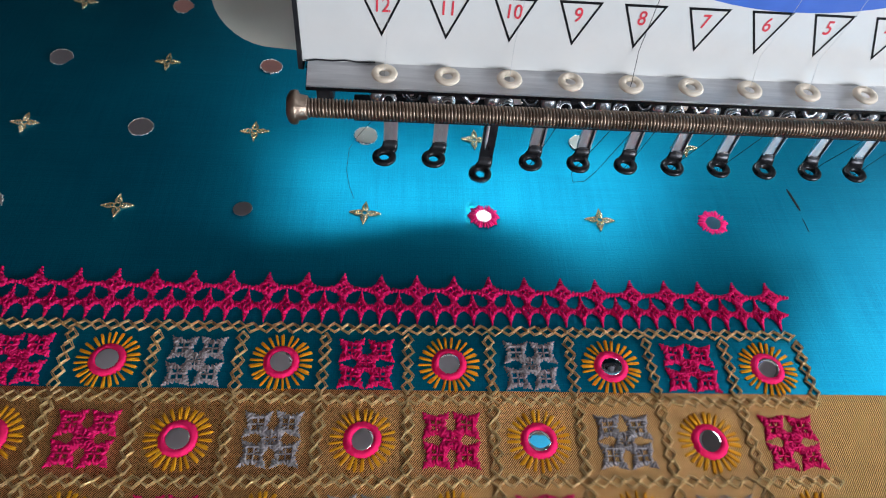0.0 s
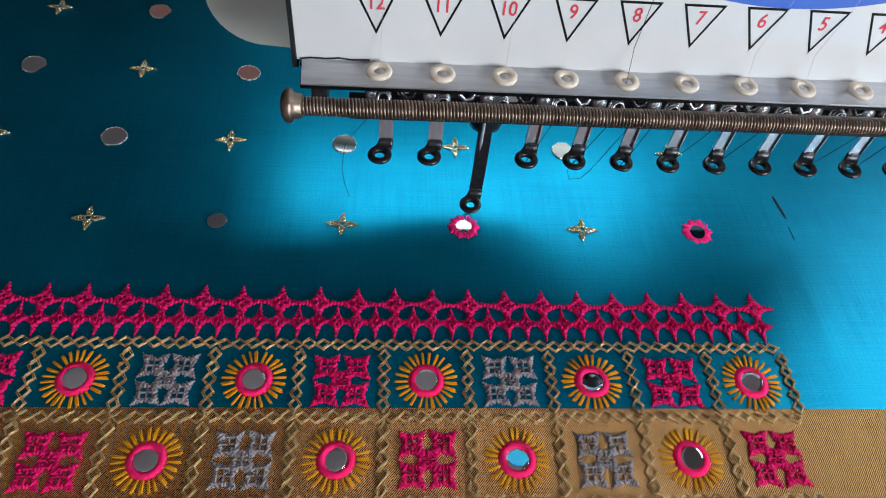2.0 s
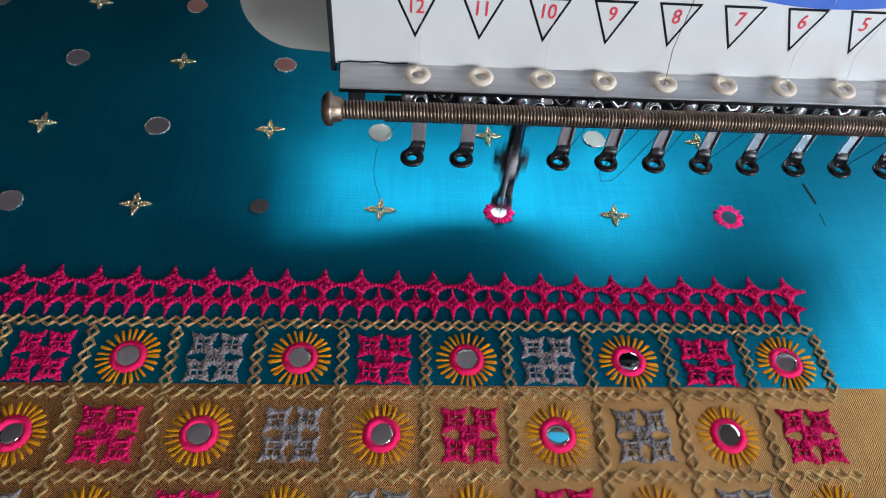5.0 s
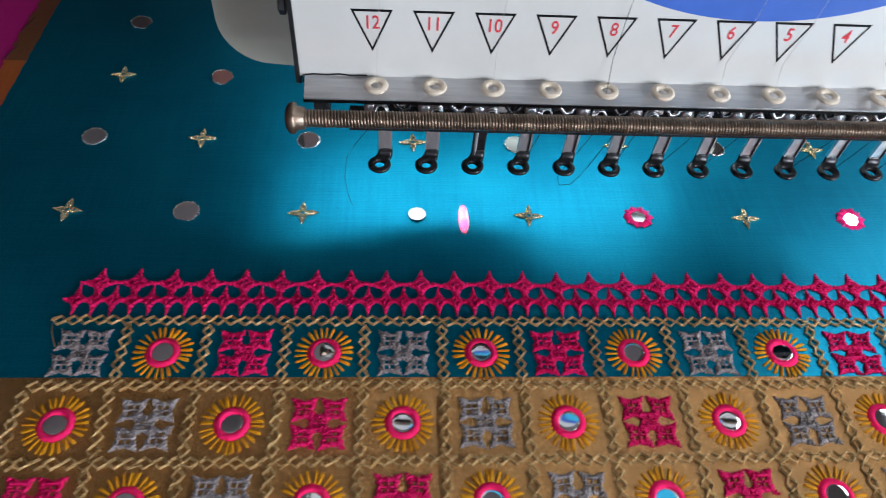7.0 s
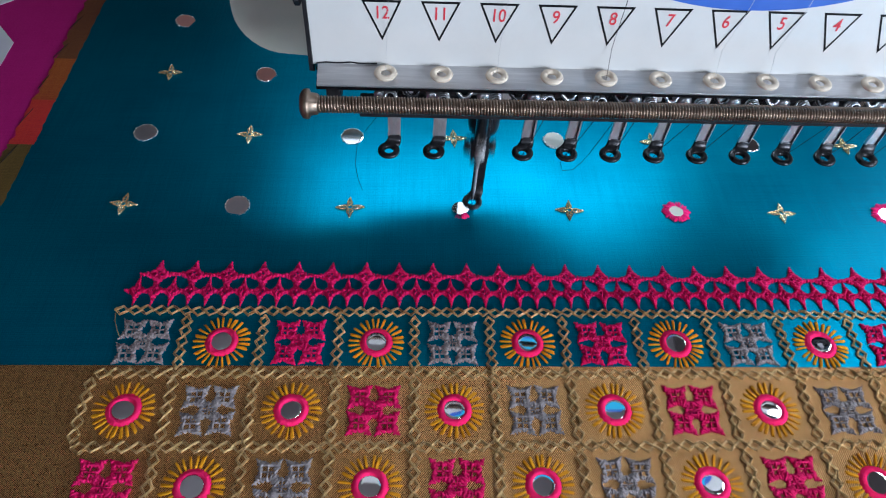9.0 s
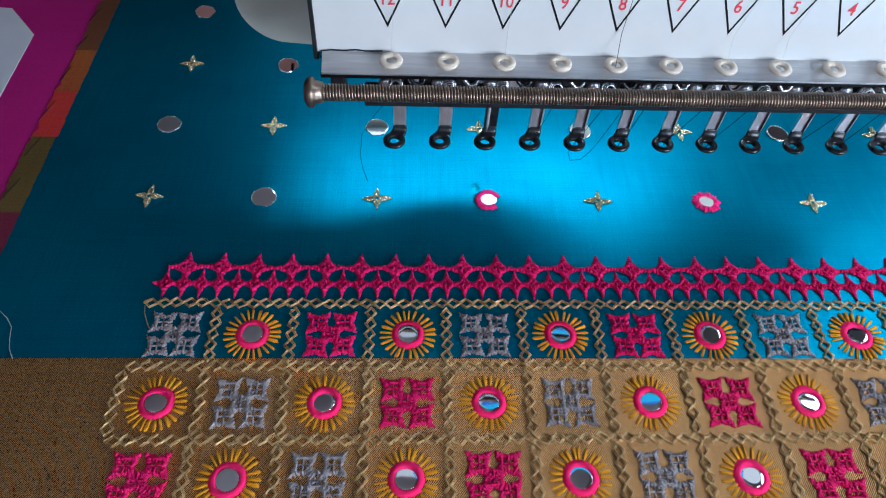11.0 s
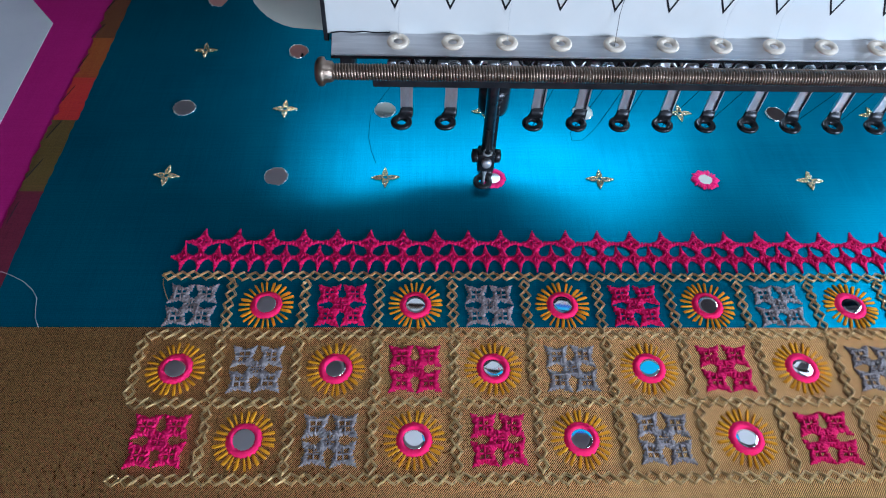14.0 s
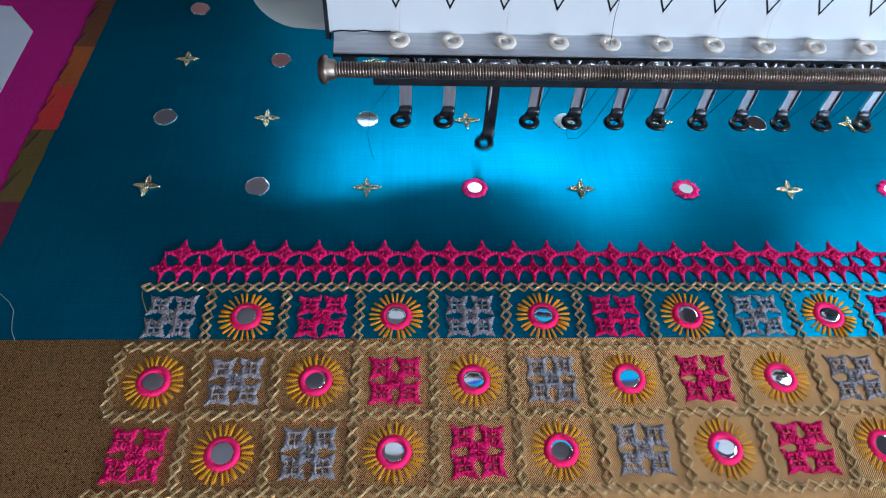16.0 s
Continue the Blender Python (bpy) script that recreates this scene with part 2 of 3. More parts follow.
def tube(bm, points, r, sides=6):
    """A thread along points (mm)."""
    pts = [Vector(p) for p in points]
    loops = []
    for i, p in enumerate(pts):
        d = (pts[min(i + 1, len(pts) - 1)] - pts[max(i - 1, 0)]).normalized()
        side = d.cross(Vector((0, 0, 1)) if abs(d.z) < 0.9 else Vector((1, 0, 0))).normalized()
        up = side.cross(d)
        loops.append([p + r * (math.cos(a) * side + math.sin(a) * up) for a in (2 * math.pi * k / sides for k in range(sides))])
    return rings(bm, loops)


def lathe(bm, profile, axis="z", centre=(0, 0, 0), sides=24, cap=True):
    """Turns (radius, height) pairs about an axis through centre."""
    loops = []
    for r, h in profile:
        loop = []
        for k in range(sides):
            a = 2 * math.pi * k / sides
            c, s = r * math.cos(a), r * math.sin(a)
            p = {"z": (c, s, h), "x": (h, c, s), "y": (s, h, c)}[axis]
            loop.append(Vector(centre) + Vector(p))
        loops.append(loop)
    return rings(bm, loops, cap=cap)


def ring_mesh(bm, big, small, sides=20, tubes=10, flat=1.0, centre=(0, 0, 0)):
    rows = []
    for k in range(sides):
        a = 2 * math.pi * k / sides
        row = []
        for j in range(tubes):
            b = 2 * math.pi * j / tubes
            r = big + small * math.cos(b)
            row.append(bm.verts.new((Vector(centre) + Vector((r * math.cos(a), r * math.sin(a), small * flat * math.sin(b)))) * MM))
        rows.append(row)
    for k in range(sides):
        for j in range(tubes):
            bm.faces.new((rows[k][j], rows[(k + 1) % sides][j], rows[(k + 1) % sides][(j + 1) % tubes], rows[k][(j + 1) % tubes]))
    return bm


def stroke(bm, a, b, w, h, z=0.0):
    """One laid stitch from a to b (mm): low, rounded, pinched at both ends."""
    a, b = Vector((*a, 0)), Vector((*b, 0))
    d = (b - a).normalized()
    s = Vector((-d.y, d.x, 0))
    loops = []
    for f, k in ((0.0, 0.35), (0.14, 0.9), (0.5, 1.0), (0.86, 0.9), (1.0, 0.35)):
        c = a.lerp(b, f) + Vector((0, 0, z))
        loops.append([c - s * w * k, c - s * w * k * 0.7 + Vector((0, 0, h * k * 0.8)), c + Vector((0, 0, h * k)), c + s * w * k * 0.7 + Vector((0, 0, h * k * 0.8)), c + s * w * k, c - Vector((0, 0, 0.05))])
    return rings(bm, loops)


# ---- room ----
def room():
    s = dict(kind="structure")
    tagged(part("floor", box(-2100, 850, -2000, 2700, -900, -850), TABLE), "grey floor of the workshop", "floor", **s)
    tagged(part("ceiling", box(-2100, 850, -2000, 2700, 1900, 1950), CEILING_PAINT), "white painted ceiling", "ceiling", **s)
    wall = bmesh.new()
    for x0, x1, z0, z1 in ((-330, 850, -850, 1900),):
        box(x0, x1, 1600, 1700, z0, z1, bm=wall)
    tagged(part("wall_north", wall, PLASTER), "salmon plastered wall that stops short of the added dark walls", "wall", **s)
    wall = bmesh.new()
    # the gap in this unseen wall only makes room for the fill lamp
    for x0, x1, z0, z1 in ((-2000, -1210, -850, 1900), (310, 750, -850, 1900), (-1210, 310, -850, 240), (-1210, 310, 1260, 1900)):
        box(x0, x1, -2100, -2000, z0, z1, bm=wall)
    tagged(part("wall_south", wall, GREY_PLASTER), "grey plastered wall with an opening for the added fill light", "wall", **s)
    tagged(part("wall_west", box(-2100, -2000, -2000, 700, -850, 1900), PLASTER), "salmon plastered wall", "wall", **s)
    wall = bmesh.new()
    for y0, y1, z0, z1 in ((-2000, -980, -850, 1900), (-260, -50, -850, 1900), (480, 1600, -850, 1900), (-980, -260, -850, 20), (-980, -260, 560, 1900), (-50, 480, -850, 320), (-50, 480, 760, 1900)):
        box(750, 850, y0, y1, z0, z1, bm=wall)
    tagged(part("wall_east", wall, GREY_PLASTER), "grey plastered wall with two window openings", "wall", **s)
    # unseen dark walls, added so the silk's upper left reflects darkness
    dark_walls = bmesh.new()
    box(-2100, -2000, 700, 2600, -850, 1900, bm=dark_walls)
    box(-2100, -230, 2600, 2700, -850, 1900, bm=dark_walls)
    box(-330, -230, 1700, 2600, -850, 1900, bm=dark_walls)
    tagged(part("reflection_darkener", dark_walls, REFLECTED_DARK), "unseen dark brown walls added to darken the silk's reflection", "wall", **s)
    bed = thing("machine_table", "grey laminated table under the stretched cloth", "table")
    part("tabletop", box(-420, 700, -420, 640, -24, -0.4, 2), TABLE, bed)
    for x in (-380, 660):
        for y in (-380, 600):
            part("leg", box(x - 25, x + 25, y - 25, y + 25, -850, -24, 3), BLACK_PAINT, bed)


room()

# ---- the silk with its embroidery ----
PITCH, ROWS = 20.4, (0.0, -19.3, -38.3)
saree = thing("saree", "teal silk saree with gold border and mirror-work embroidery", "saree")


def sheet(x0, x1, y0, y1, top, thick, nx=40, ny=40, wave=0.0, ragged=0.0):
    bm = bmesh.new()
    grid = [[Vector((x0 + (x1 - x0) * i / nx, y0 + (y1 - y0) * j / ny, 0)) for i in range(nx + 1)] for j in range(ny + 1)]
    fray = random.Random(int(y0 + 500))
    for row in grid:
        row[0].x -= fray.uniform(0, ragged)
        row[-1].x += fray.uniform(0, ragged * 0.4)
    for lift, flip in ((top, False), (top - thick, True)):
        vs = [[bm.verts.new(Vector((p.x, p.y, lift + wave * noise.noise(Vector((p.x * 0.02, p.y * 0.03, 3))))) * MM) for p in row] for row in grid]
        for j in range(ny):
            for i in range(nx):
                f = (vs[j][i], vs[j][i + 1], vs[j + 1][i + 1], vs[j + 1][i])
                bm.faces.new(f[::-1] if flip else f)
    return bm


part("silk", sheet(-54, 340, -150, 330, 0.0, 0.12, wave=0.0), TEAL, saree, smooth=True)
part("gold_border", sheet(-54, 340, -53.4, -7.0, 0.14, 0.12, 30, 8), GOLD, saree, "woven gold zari border", True)
part("selvedge", sheet(-59.4, -53.2, 118, 330, 0.10, 0.12, 3, 90, 0.12, 1.5), BROWN_WEAVE, saree, "dark brown woven edge", True)
part("selvedge", sheet(-59.6, -53.2, 95, 118, 0.10, 0.12, 3, 12, 0.12, 1.5), ORANGE_WEAVE, saree, "orange woven edge", True)
part("selvedge", sheet(-59.8, -53.2, 73, 95, 0.10, 0.12, 3, 12, 0.12, 1.5), RED_WEAVE, saree, "bright red woven edge", True)
part("selvedge", sheet(-60.5, -53.6, 41, 73, 0.10, 0.12, 3, 18, 0.12, 1.2), OLIVE_WEAVE, saree, "olive gold woven edge", True)
part("selvedge", sheet(-60.5, -53.6, -150, 41, 0.10, 0.12, 3, 80, 0.12, 1.2), MAROON_WEAVE, saree, "dark maroon woven edge", True)


def sun_ring(inner, outer, height, teeth, wobble):
    """A raised satin ring, corrugated by its radial stitches."""
    bm = bmesh.new()
    loops = []
    rnd = random.Random(teeth)
    jig = [rnd.uniform(0, 1) for _ in range(teeth * 2)]
    for f, h in ((0.0, 0.10), (0.06, 0.62), (0.25, 0.95), (0.55, 1.0), (0.85, 0.68), (1.0, 0.0)):
        loop = []
        for k in range(teeth * 2):
            a = math.pi * k / teeth
            r = inner + (outer - inner) * f + (wobble * jig[k] if f == 1.0 else 0.28 * jig[k] if f < 0.1 else 0)
            loop.append((r * math.cos(a), r * math.sin(a), height * h * ((1.0 if k % 2 else 0.74) + 0.12 * jig[k]) + 0.1))
        loops.append(loop)
    return rings(bm, loops, cap=False)


RING_ME = mesh_of(sun_ring(2.4, 4.25, 0.7, 48, 0.35), "ring", HOT_PINK, True)


def disc(r, z, sides=28, rough=0.0, thick=0.35, dome=0.0):
    bm = bmesh.new()
    rnd = random.Random(int(r * 100))
    rim = [(r + rnd.uniform(-rough, rough)) for _ in range(sides)]
    loops = [[(q * k * math.cos(2 * math.pi * i / sides), q * k * math.sin(2 * math.pi * i / sides), z + h) for i, q in enumerate(rim)] for k, h in ((1.0, -thick), (1.0, 0.0), (0.97, 0.03), (0.7, 0.03 + 0.5 * dome * r), (0.35, 0.03 + dome * r))]
    return rings(bm, loops)


SUN_MIRROR_ME = mesh_of(disc(2.7, 0.50, dome=0.008), "mirror", MIRROR, True)
FLAT_MIRROR_ME = mesh_of(disc(2.7, 0.50), "mirror", MIRROR)
BOOTI_MIRROR_ME = [mesh_of(disc(3.55 + 0.01 * i, 0.42, 26, 0.16), "mirror", MIRROR) for i in range(3)]


def ray_meshes():
    made = []
    for i in range(4):
        bm = bmesh.new()
        w = 0.25 + 0.05 * i
        stroke(bm, (-1.75, -w * 0.3), (1.6, -w * 0.55), w * 0.72, 0.42, 0.12)
        stroke(bm, (-1.7, w * 0.3), (1.7 - 0.12 * i, w * 0.6), w * 0.72, 0.46, 0.12)
        made.append(mesh_of(bm, "ray", YELLOW, True))
    return made


RAY_ME = ray_meshes()


def sun_motif(u, v, rnd):
    sun = part("sun_motif", RING_ME, None, saree)
    sun.matrix_local = pose(u * MM, v * MM, 0.00005, 0, 0, rnd.uniform(0, 360))
    glass = part("mirror", SUN_MIRROR_ME, None, sun)
    glass.matrix_local = pose(0, 0, 0, rnd.uniform(-9, 9), rnd.uniform(-9, 9), rnd.uniform(0, 360))
    turn, count = rnd.uniform(0, 15), 25
    for k in range(count):
        a = turn + 360 * k / count + rnd.uniform(-2.5, 2.5)
        r = 5.95 + rnd.uniform(-0.12, 0.18)
        ray = part("ray", rnd.choice(RAY_ME), None, sun)
        ray.matrix_local = pose(r * MM * math.cos(radians(a)), r * MM * math.sin(radians(a)), 0, 0, 0, a + rnd.uniform(-4, 4))


def ladder_star(name, mat, tip, body, seed, thick, height):
    """A four-pointed star: a square of knots round a small cross, and a short ladder of rungs up each point."""
    bm = bmesh.new()
    rnd = random.Random(seed)
    jig = lambda k: Vector((rnd.uniform(-k, k), rnd.uniform(-k, k)))

    def knot(a, b, wide=1.0):
        stroke(bm, a + jig(0.08), b + jig(0.08), thick * wide * rnd.uniform(0.85, 1.15), height * rnd.uniform(0.55, 1.6), 0.04)

    for k in range(4):
        a = math.pi / 2 * k
        along, across = Vector((math.cos(a), math.sin(a))), Vector((-math.sin(a), math.cos(a)))
        b, c = (along + across) * 0.7071, (across - along) * 0.7071
        # one side of the square: short knots laid across it by turns
        for i in range(5):
            p = along.lerp(across, (i + 0.5) / 5) * body
            half = (b if i % 2 else b + c * 0.8).normalized() * thick * (1.3 + 0.25 * body)
            knot(p - half, p + half)
        knot(along * body * 0.9, across * body * 0.9, 0.8)
        knot(b * 0.05, b * body * 0.68, 0.7)
        # the point: rungs that shorten to the tip
        n = max(3, round((tip - body) / (thick * 1.75)))
        for i in range(n + 1):
            f = i / n
            w = body * 0.46 * (1 - f) + thick * 0.6
            p = along * (body * 0.92 + (tip - body * 0.92) * f)
            lean = along * rnd.uniform(-0.3, 0.3)
            knot(p - (across + lean) * w, p + (across + lean) * w, 0.9)
        knot(along * body * 0.8, along * tip, 0.7)
    return mesh_of(bm, name, mat, True)


def loop_star(name, mat, tip, seed):
    """A gold star drawn in thread: a small ring and four narrow pointed loops, with stray strands."""
    bm = bmesh.new()
    rnd = random.Random(seed)
    jig = lambda k: Vector((rnd.uniform(-k, k), rnd.uniform(-k, k)))
    for k in range(8):
        a, b = math.pi / 4 * k, math.pi / 4 * (k + 1.15)
        stroke(bm, Vector((math.cos(a), math.sin(a))) * 1.0 + jig(0.1), Vector((math.cos(b), math.sin(b))) * 1.0 + jig(0.1), 0.24, 0.6, 0.05)
    for k in range(4):
        a = math.pi / 2 * k
        along, across = Vector((math.cos(a), math.sin(a))), Vector((-math.sin(a), math.cos(a)))
        at = lambda r, w: along * r + across * w + jig(0.12)
        for side in (-1, 1):
            path = [at(1.0, side * 0.45), at(1.7, side * 0.95), at(2.6, side * 0.75), at(3.5, side * 0.32), at(tip, 0)]
            for p, e in zip(path, path[1:]):
                stroke(bm, p, e + (e - p) * 0.15, 0.2, 0.55 * rnd.uniform(0.8, 1.3), 0.05)
            # bright short stitches across the loop
            for r in (1.5, 2.3, 3.1):
                stroke(bm, at(r, side * 0.75 * (1 - r / 5.5)), at(r + 0.45, side * 0.12), 0.2, 0.7 * rnd.uniform(0.7, 1.2), 0.1)
    return mesh_of(bm, name, mat, True)


PINK_STAR, GREY_STAR = ladder_star("star_stitch", PINK, 4.6, 2.75, 1, 0.40, 0.55), ladder_star("star_stitch", GREY, 4.6, 2.75, 2, 0.33, 0.55)
BORDER_STAR = ladder_star("star_stitch", PINK, 4.75, 2.25, 3, 0.42, 0.6)
GOLD_STAR = loop_star("booti", BRIGHT_ZARI, 4.5, 5)


def stitched_ring():
    """A ring of separate radial stitches, uneven at its outer edge."""
    bm = bmesh.new()
    rnd = random.Random(17)
    for k in range(30):
        a = 2 * math.pi * (k + rnd.uniform(-0.2, 0.2)) / 30
        r = (4.2 if k % 3 else 4.55) + rnd.uniform(-0.25, 0.2)
        stroke(bm, (2.0 * math.cos(a), 2.0 * math.sin(a)), (r * math.cos(a + 0.1), r * math.sin(a + 0.1)), 0.33, 0.8 * rnd.uniform(0.8, 1.2), 0.05)
    return mesh_of(bm, "stitch_ring", STITCH_PINK, True)


SMALL_RING_ME = stitched_ring()


def square_motif(u, v, mesh, rnd):
    centre = part("square_motif", mesh, None, saree)
    at = pose(u * MM, v * MM, 0.00006, 0, 0, 45) @ Matrix.Diagonal((0.90, 0.90, 1, 1))
    centre.matrix_local = at
    inverse = at.inverted()
    for i in (-1, 1):
        for j in (-1, 1):
            star = part("star_stitch", mesh, None, centre)
            star.matrix_local = inverse @ pose((u + i * 3.5 + rnd.uniform(-0.1, 0.1)) * MM, (v + j * 3.5 + rnd.uniform(-0.1, 0.1)) * MM, 0.00006, 0, 0, 45 + rnd.uniform(-3, 3) + 90 * rnd.randrange(4)) @ Matrix.Diagonal((0.92, 0.92, 1, 1))


def embroidery():
    rnd = random.Random(11)
    for row, v in enumerate(ROWS):
        for col in range(12):
            if (col + row) % 2 == 1:
                sun_motif(col * PITCH, v, rnd)
            else:
                # grey and pink by turns along each row
                turn = ((col // 2) + (1 if row == 2 else 0)) % 2
                square_motif(col * PITCH, v, PINK_STAR if turn else GREY_STAR, rnd)
    # scalloped double row of stars above the panels
    q = STAR_STEP
    for k in range(STAR_COUNT * 2):
        star = part("star_stitch", BORDER_STAR, None, saree)
        star.matrix_local = pose((-5.7 + k * q / 2) * MM, (16.1 + rnd.uniform(-0.1, 0.1)) * MM, 0.00006, 0, 0, 180 * rnd.randrange(2)) @ Matrix.Diagonal((0.66, 0.98, 1, 1))
    for k in range(STAR_COUNT):
        star = part("star_stitch", BORDER_STAR, None, saree)
        star.matrix_local = pose((-5.7 + q / 2 + k * q) * MM, (21.5 + rnd.uniform(-0.12, 0.12)) * MM, 0.0001, 0, 0, rnd.uniform(-3, 3)) @ Matrix.Diagonal((1.04, 0.98, 1, 1))


STAR_STEP, STAR_COUNT = 9.7, 25
embroidery()


def link_meshes():
    made = []
    for i in range(6):
        bm = bmesh.new()
        rnd = random.Random(40 + i)
        a, b = 1.78, 1.3
        corner = [Vector((a, 0)), Vector((0, b)), Vector((-a, 0)), Vector((0, -b))]
        for k in range(4):
            p, e = corner[k], corner[(k + 1) % 4]
            d = (e - p) * 0.12
            jig = lambda q: Vector((rnd.uniform(-q, q), rnd.uniform(-q, q)))
            n = Vector((e.y - p.y, p.x - e.x)).normalized()
            for off, wide in ((0.18, 0.12), (-0.2, 0.11)):
                stroke(bm, p - d + n * off + jig(0.14), e + d + n * off + jig(0.14), wide * rnd.uniform(0.85, 1.2), 0.36 * rnd.uniform(0.8, 1.2), 0.06 + 0.08 * (k % 2))
            if rnd.random() < 0.6:
                stroke(bm, p.lerp(e, rnd.uniform(-0.1, 0.3)) + jig(0.3), p.lerp(e, rnd.uniform(0.6, 1.05)) + jig(0.35), 0.15, 0.6, 0.12)
        made.append(mesh_of(bm, "link", ZARI, True))
    return made


LINK_ME = link_meshes()


def chain_line(u0, v0, u1, v1, count, rnd):
    """A row of open diamond links tied down at the joints."""
    a, b = Vector((u0, v0, 0)), Vector((u1, v1, 0))
    step, turn = (b - a) / count, math.degrees(math.atan2(v1 - v0, u1 - u0))
    knots = bmesh.new()
    for k in range(count + 1):
        p = a + step * k
        stroke(knots, (p.x - 0.32, p.y - 0.25), (p.x + 0.32, p.y + 0.3), 0.3, 0.62, 0.1)
    line = part("chain_line", knots, ZARI, saree, smooth=True)
    line.matrix_local = pose(0, 0, 0.00015)
    for k in range(count):
        p = a + step * (k + 0.5)
        link = part("link", rnd.choice(LINK_ME), None, line)
        link.matrix_local = pose((p.x + rnd.uniform(-0.2, 0.2)) * MM, (p.y + rnd.uniform(-0.2, 0.2)) * MM, 0, 0, 0, turn + rnd.uniform(-9, 9) + 180 * rnd.randrange(2)) @ Matrix.Diagonal((step.length / 3.4, 1, 1, 1))


def chains():
    rnd = random.Random(21)
    for u0, u1, v in ((-9.6, 234.6, 9.6), (-9.6, 234.6, -9.3), (-9.6, 233.0, -28.8), (-9.6, 224.0, -47.9)):
        chain_line(u0, v, u1, v, round((u1 - u0) / 3.4), rnd)
    for k in range(13):
        u = (k - 0.5) * PITCH
        if k > 0:
            chain_line(u, 8.0, u, -8.0, 5, rnd)
        if k < 12:
            chain_line(u, -10.8, u, -27.4, 5, rnd)
        if 0 < k < 12:
            chain_line(u, -30.2, u, -46.5, 5, rnd)


chains()

BOOTI_STEP = 68.7
SEGMENTS = []


def booti_rows():
    rnd = random.Random(31)
    for row in range(6):
        v = 47.8 + 31.7 * row
        for k in range(-1, 5):
            mu = 16.8 + (-35.5 if row % 2 else 0) + BOOTI_STEP * k
            su = mu + BOOTI_STEP / 2
            if -50 < su < 240:
                star = part("booti", GOLD_STAR, None, saree, "star of bright gold thread")
                star.matrix_local = pose(su * MM, v * MM, 0.00005, 0, 0, rnd.uniform(-4, 4) + 90 * rnd.randrange(4)) @ Matrix.Diagonal((0.92, 0.99, 1, 1))
            if not -50 < mu < 240:
                continue
            stitched = row == 0 and k >= 1
            glass = part("booti_mirror", FLAT_MIRROR_ME if stitched else BOOTI_MIRROR_ME[k % 3], None, saree)
            tilt = (-2.1, 0) if row == 0 and k == 1 else (-3.1, 0) if row == 0 and k == 2 else (rnd.uniform(6, 9) if row == 0 else rnd.uniform(-2, 5), rnd.uniform(*((-2, 2), (0, 5), (5, 10))[min(row, 2)]))
            glass.matrix_local = pose(mu * MM, v * MM, 0, *tilt) @ pose(0, 0, 0, 0, 0, rnd.uniform(0, 360))
            if stitched and k > 1:
                ring = part("stitch_ring", SMALL_RING_ME, None, glass, "ring of hot pink stitches")
                ring.matrix_local = pose(0, 0, 0, 0, 0, rnd.uniform(0, 360))
            elif not stitched:
                bm = bmesh.new()
                for j in range(18):
                    a0, a1 = (2 * math.pi * (j + d + rnd.uniform(-0.1, 0.1)) / 18 for d in (0.0, 0.9))
                    r0, r1 = 3.55 + rnd.uniform(-0.15, 0.35), 3.55 + rnd.uniform(-0.15, 0.35)
                    stroke(bm, (r0 * math.cos(a0), r0 * math.sin(a0)), (r1 * math.cos(a1), r1 * math.sin(a1)), 0.11, 0.5, 0.05)
                part("edge_stitch", bm, SILVER, glass, smooth=True)
    # the ring that is being sewn: its stitches, group by group
    for i in range(10):
        bm = bmesh.new()
        for j in range(5):
            a = radians(-50 - 36 * i - 7.2 * j)
            wob = rnd.uniform(-0.15, 0.3)
            stroke(bm, (2.1 * math.cos(a), 2.1 * math.sin(a)), ((4.0 + wob) * math.cos(a - 0.06), (4.0 + wob) * math.sin(a - 0.06)), 0.3, 0.75, 0.05)
        SEGMENTS.append(part("stitch_group", bm, STITCH_PINK, saree, "hot pink stitches", True))


booti_rows()


def loose_ends():
    bm = bmesh.new()
    tube(bm, [(-58, 10.5, 0.6), (-54, 10.2, 1.0), (-50.5, 8.7, 1.2), (-47, 7.0, 0.9), (-44, 4.6, 0.4), (-42, 2.0, 0.3), (-41.2, -1.5, 0.3), (-40.2, -4.5, 0.4), (-38.4, -7.3, 0.35)], 0.085)
    part("loose_thread", bm, SILVER, saree, "pale loose thread lying on the silk", True)
    bm = bmesh.new()
    tube(bm, [(-9.4, 8.6, 0.4), (-8.9, 6.2, 0.4), (-7.6, 3.4, 0.4), (-6.6, 1.6, 0.4)], 0.12)
    part("loose_thread", bm, ZARI, saree, smooth=True)
    bm = bmesh.new()
    stroke(bm, (251.0, 63.0), (252.4, 54.0), 0.45, 0.25, 0.0)
    stroke(bm, (252.0, 51.0), (252.2, 45.5), 0.12, 0.15, 0.0)
    part("dark_thread_mark", bm, BLACK_THREAD, saree, "dark line of thread on the silk")
    bm, rnd = bmesh.new(), random.Random(81)
    for i in range(9):
        y = -8 + 18 * i
        stroke(bm, (-60.5 + rnd.uniform(-1, 1), y), (-58.5 + rnd.uniform(-1, 1), y + 9), 0.12, 0.3, 0.05)
    part("tacking_stitch", bm, BLACK_THREAD, saree)


loose_ends()
lining = tagged(part("lining_cloth", sheet(-260, -44, -150, 330, -0.2, 0.2, 20, 30), MAGENTA, smooth=True), "magenta cotton cloth under the silk's edge", "cloth")


def paper(points, z, label):
    bm = bmesh.new()
    rings(bm, [[(x, y, z) for x, y in points], [(x, y, z + 0.15) for x, y in points]])
    return tagged(part("paper_sheet", bm, PAPER), label, "paper", "papers on the lining")


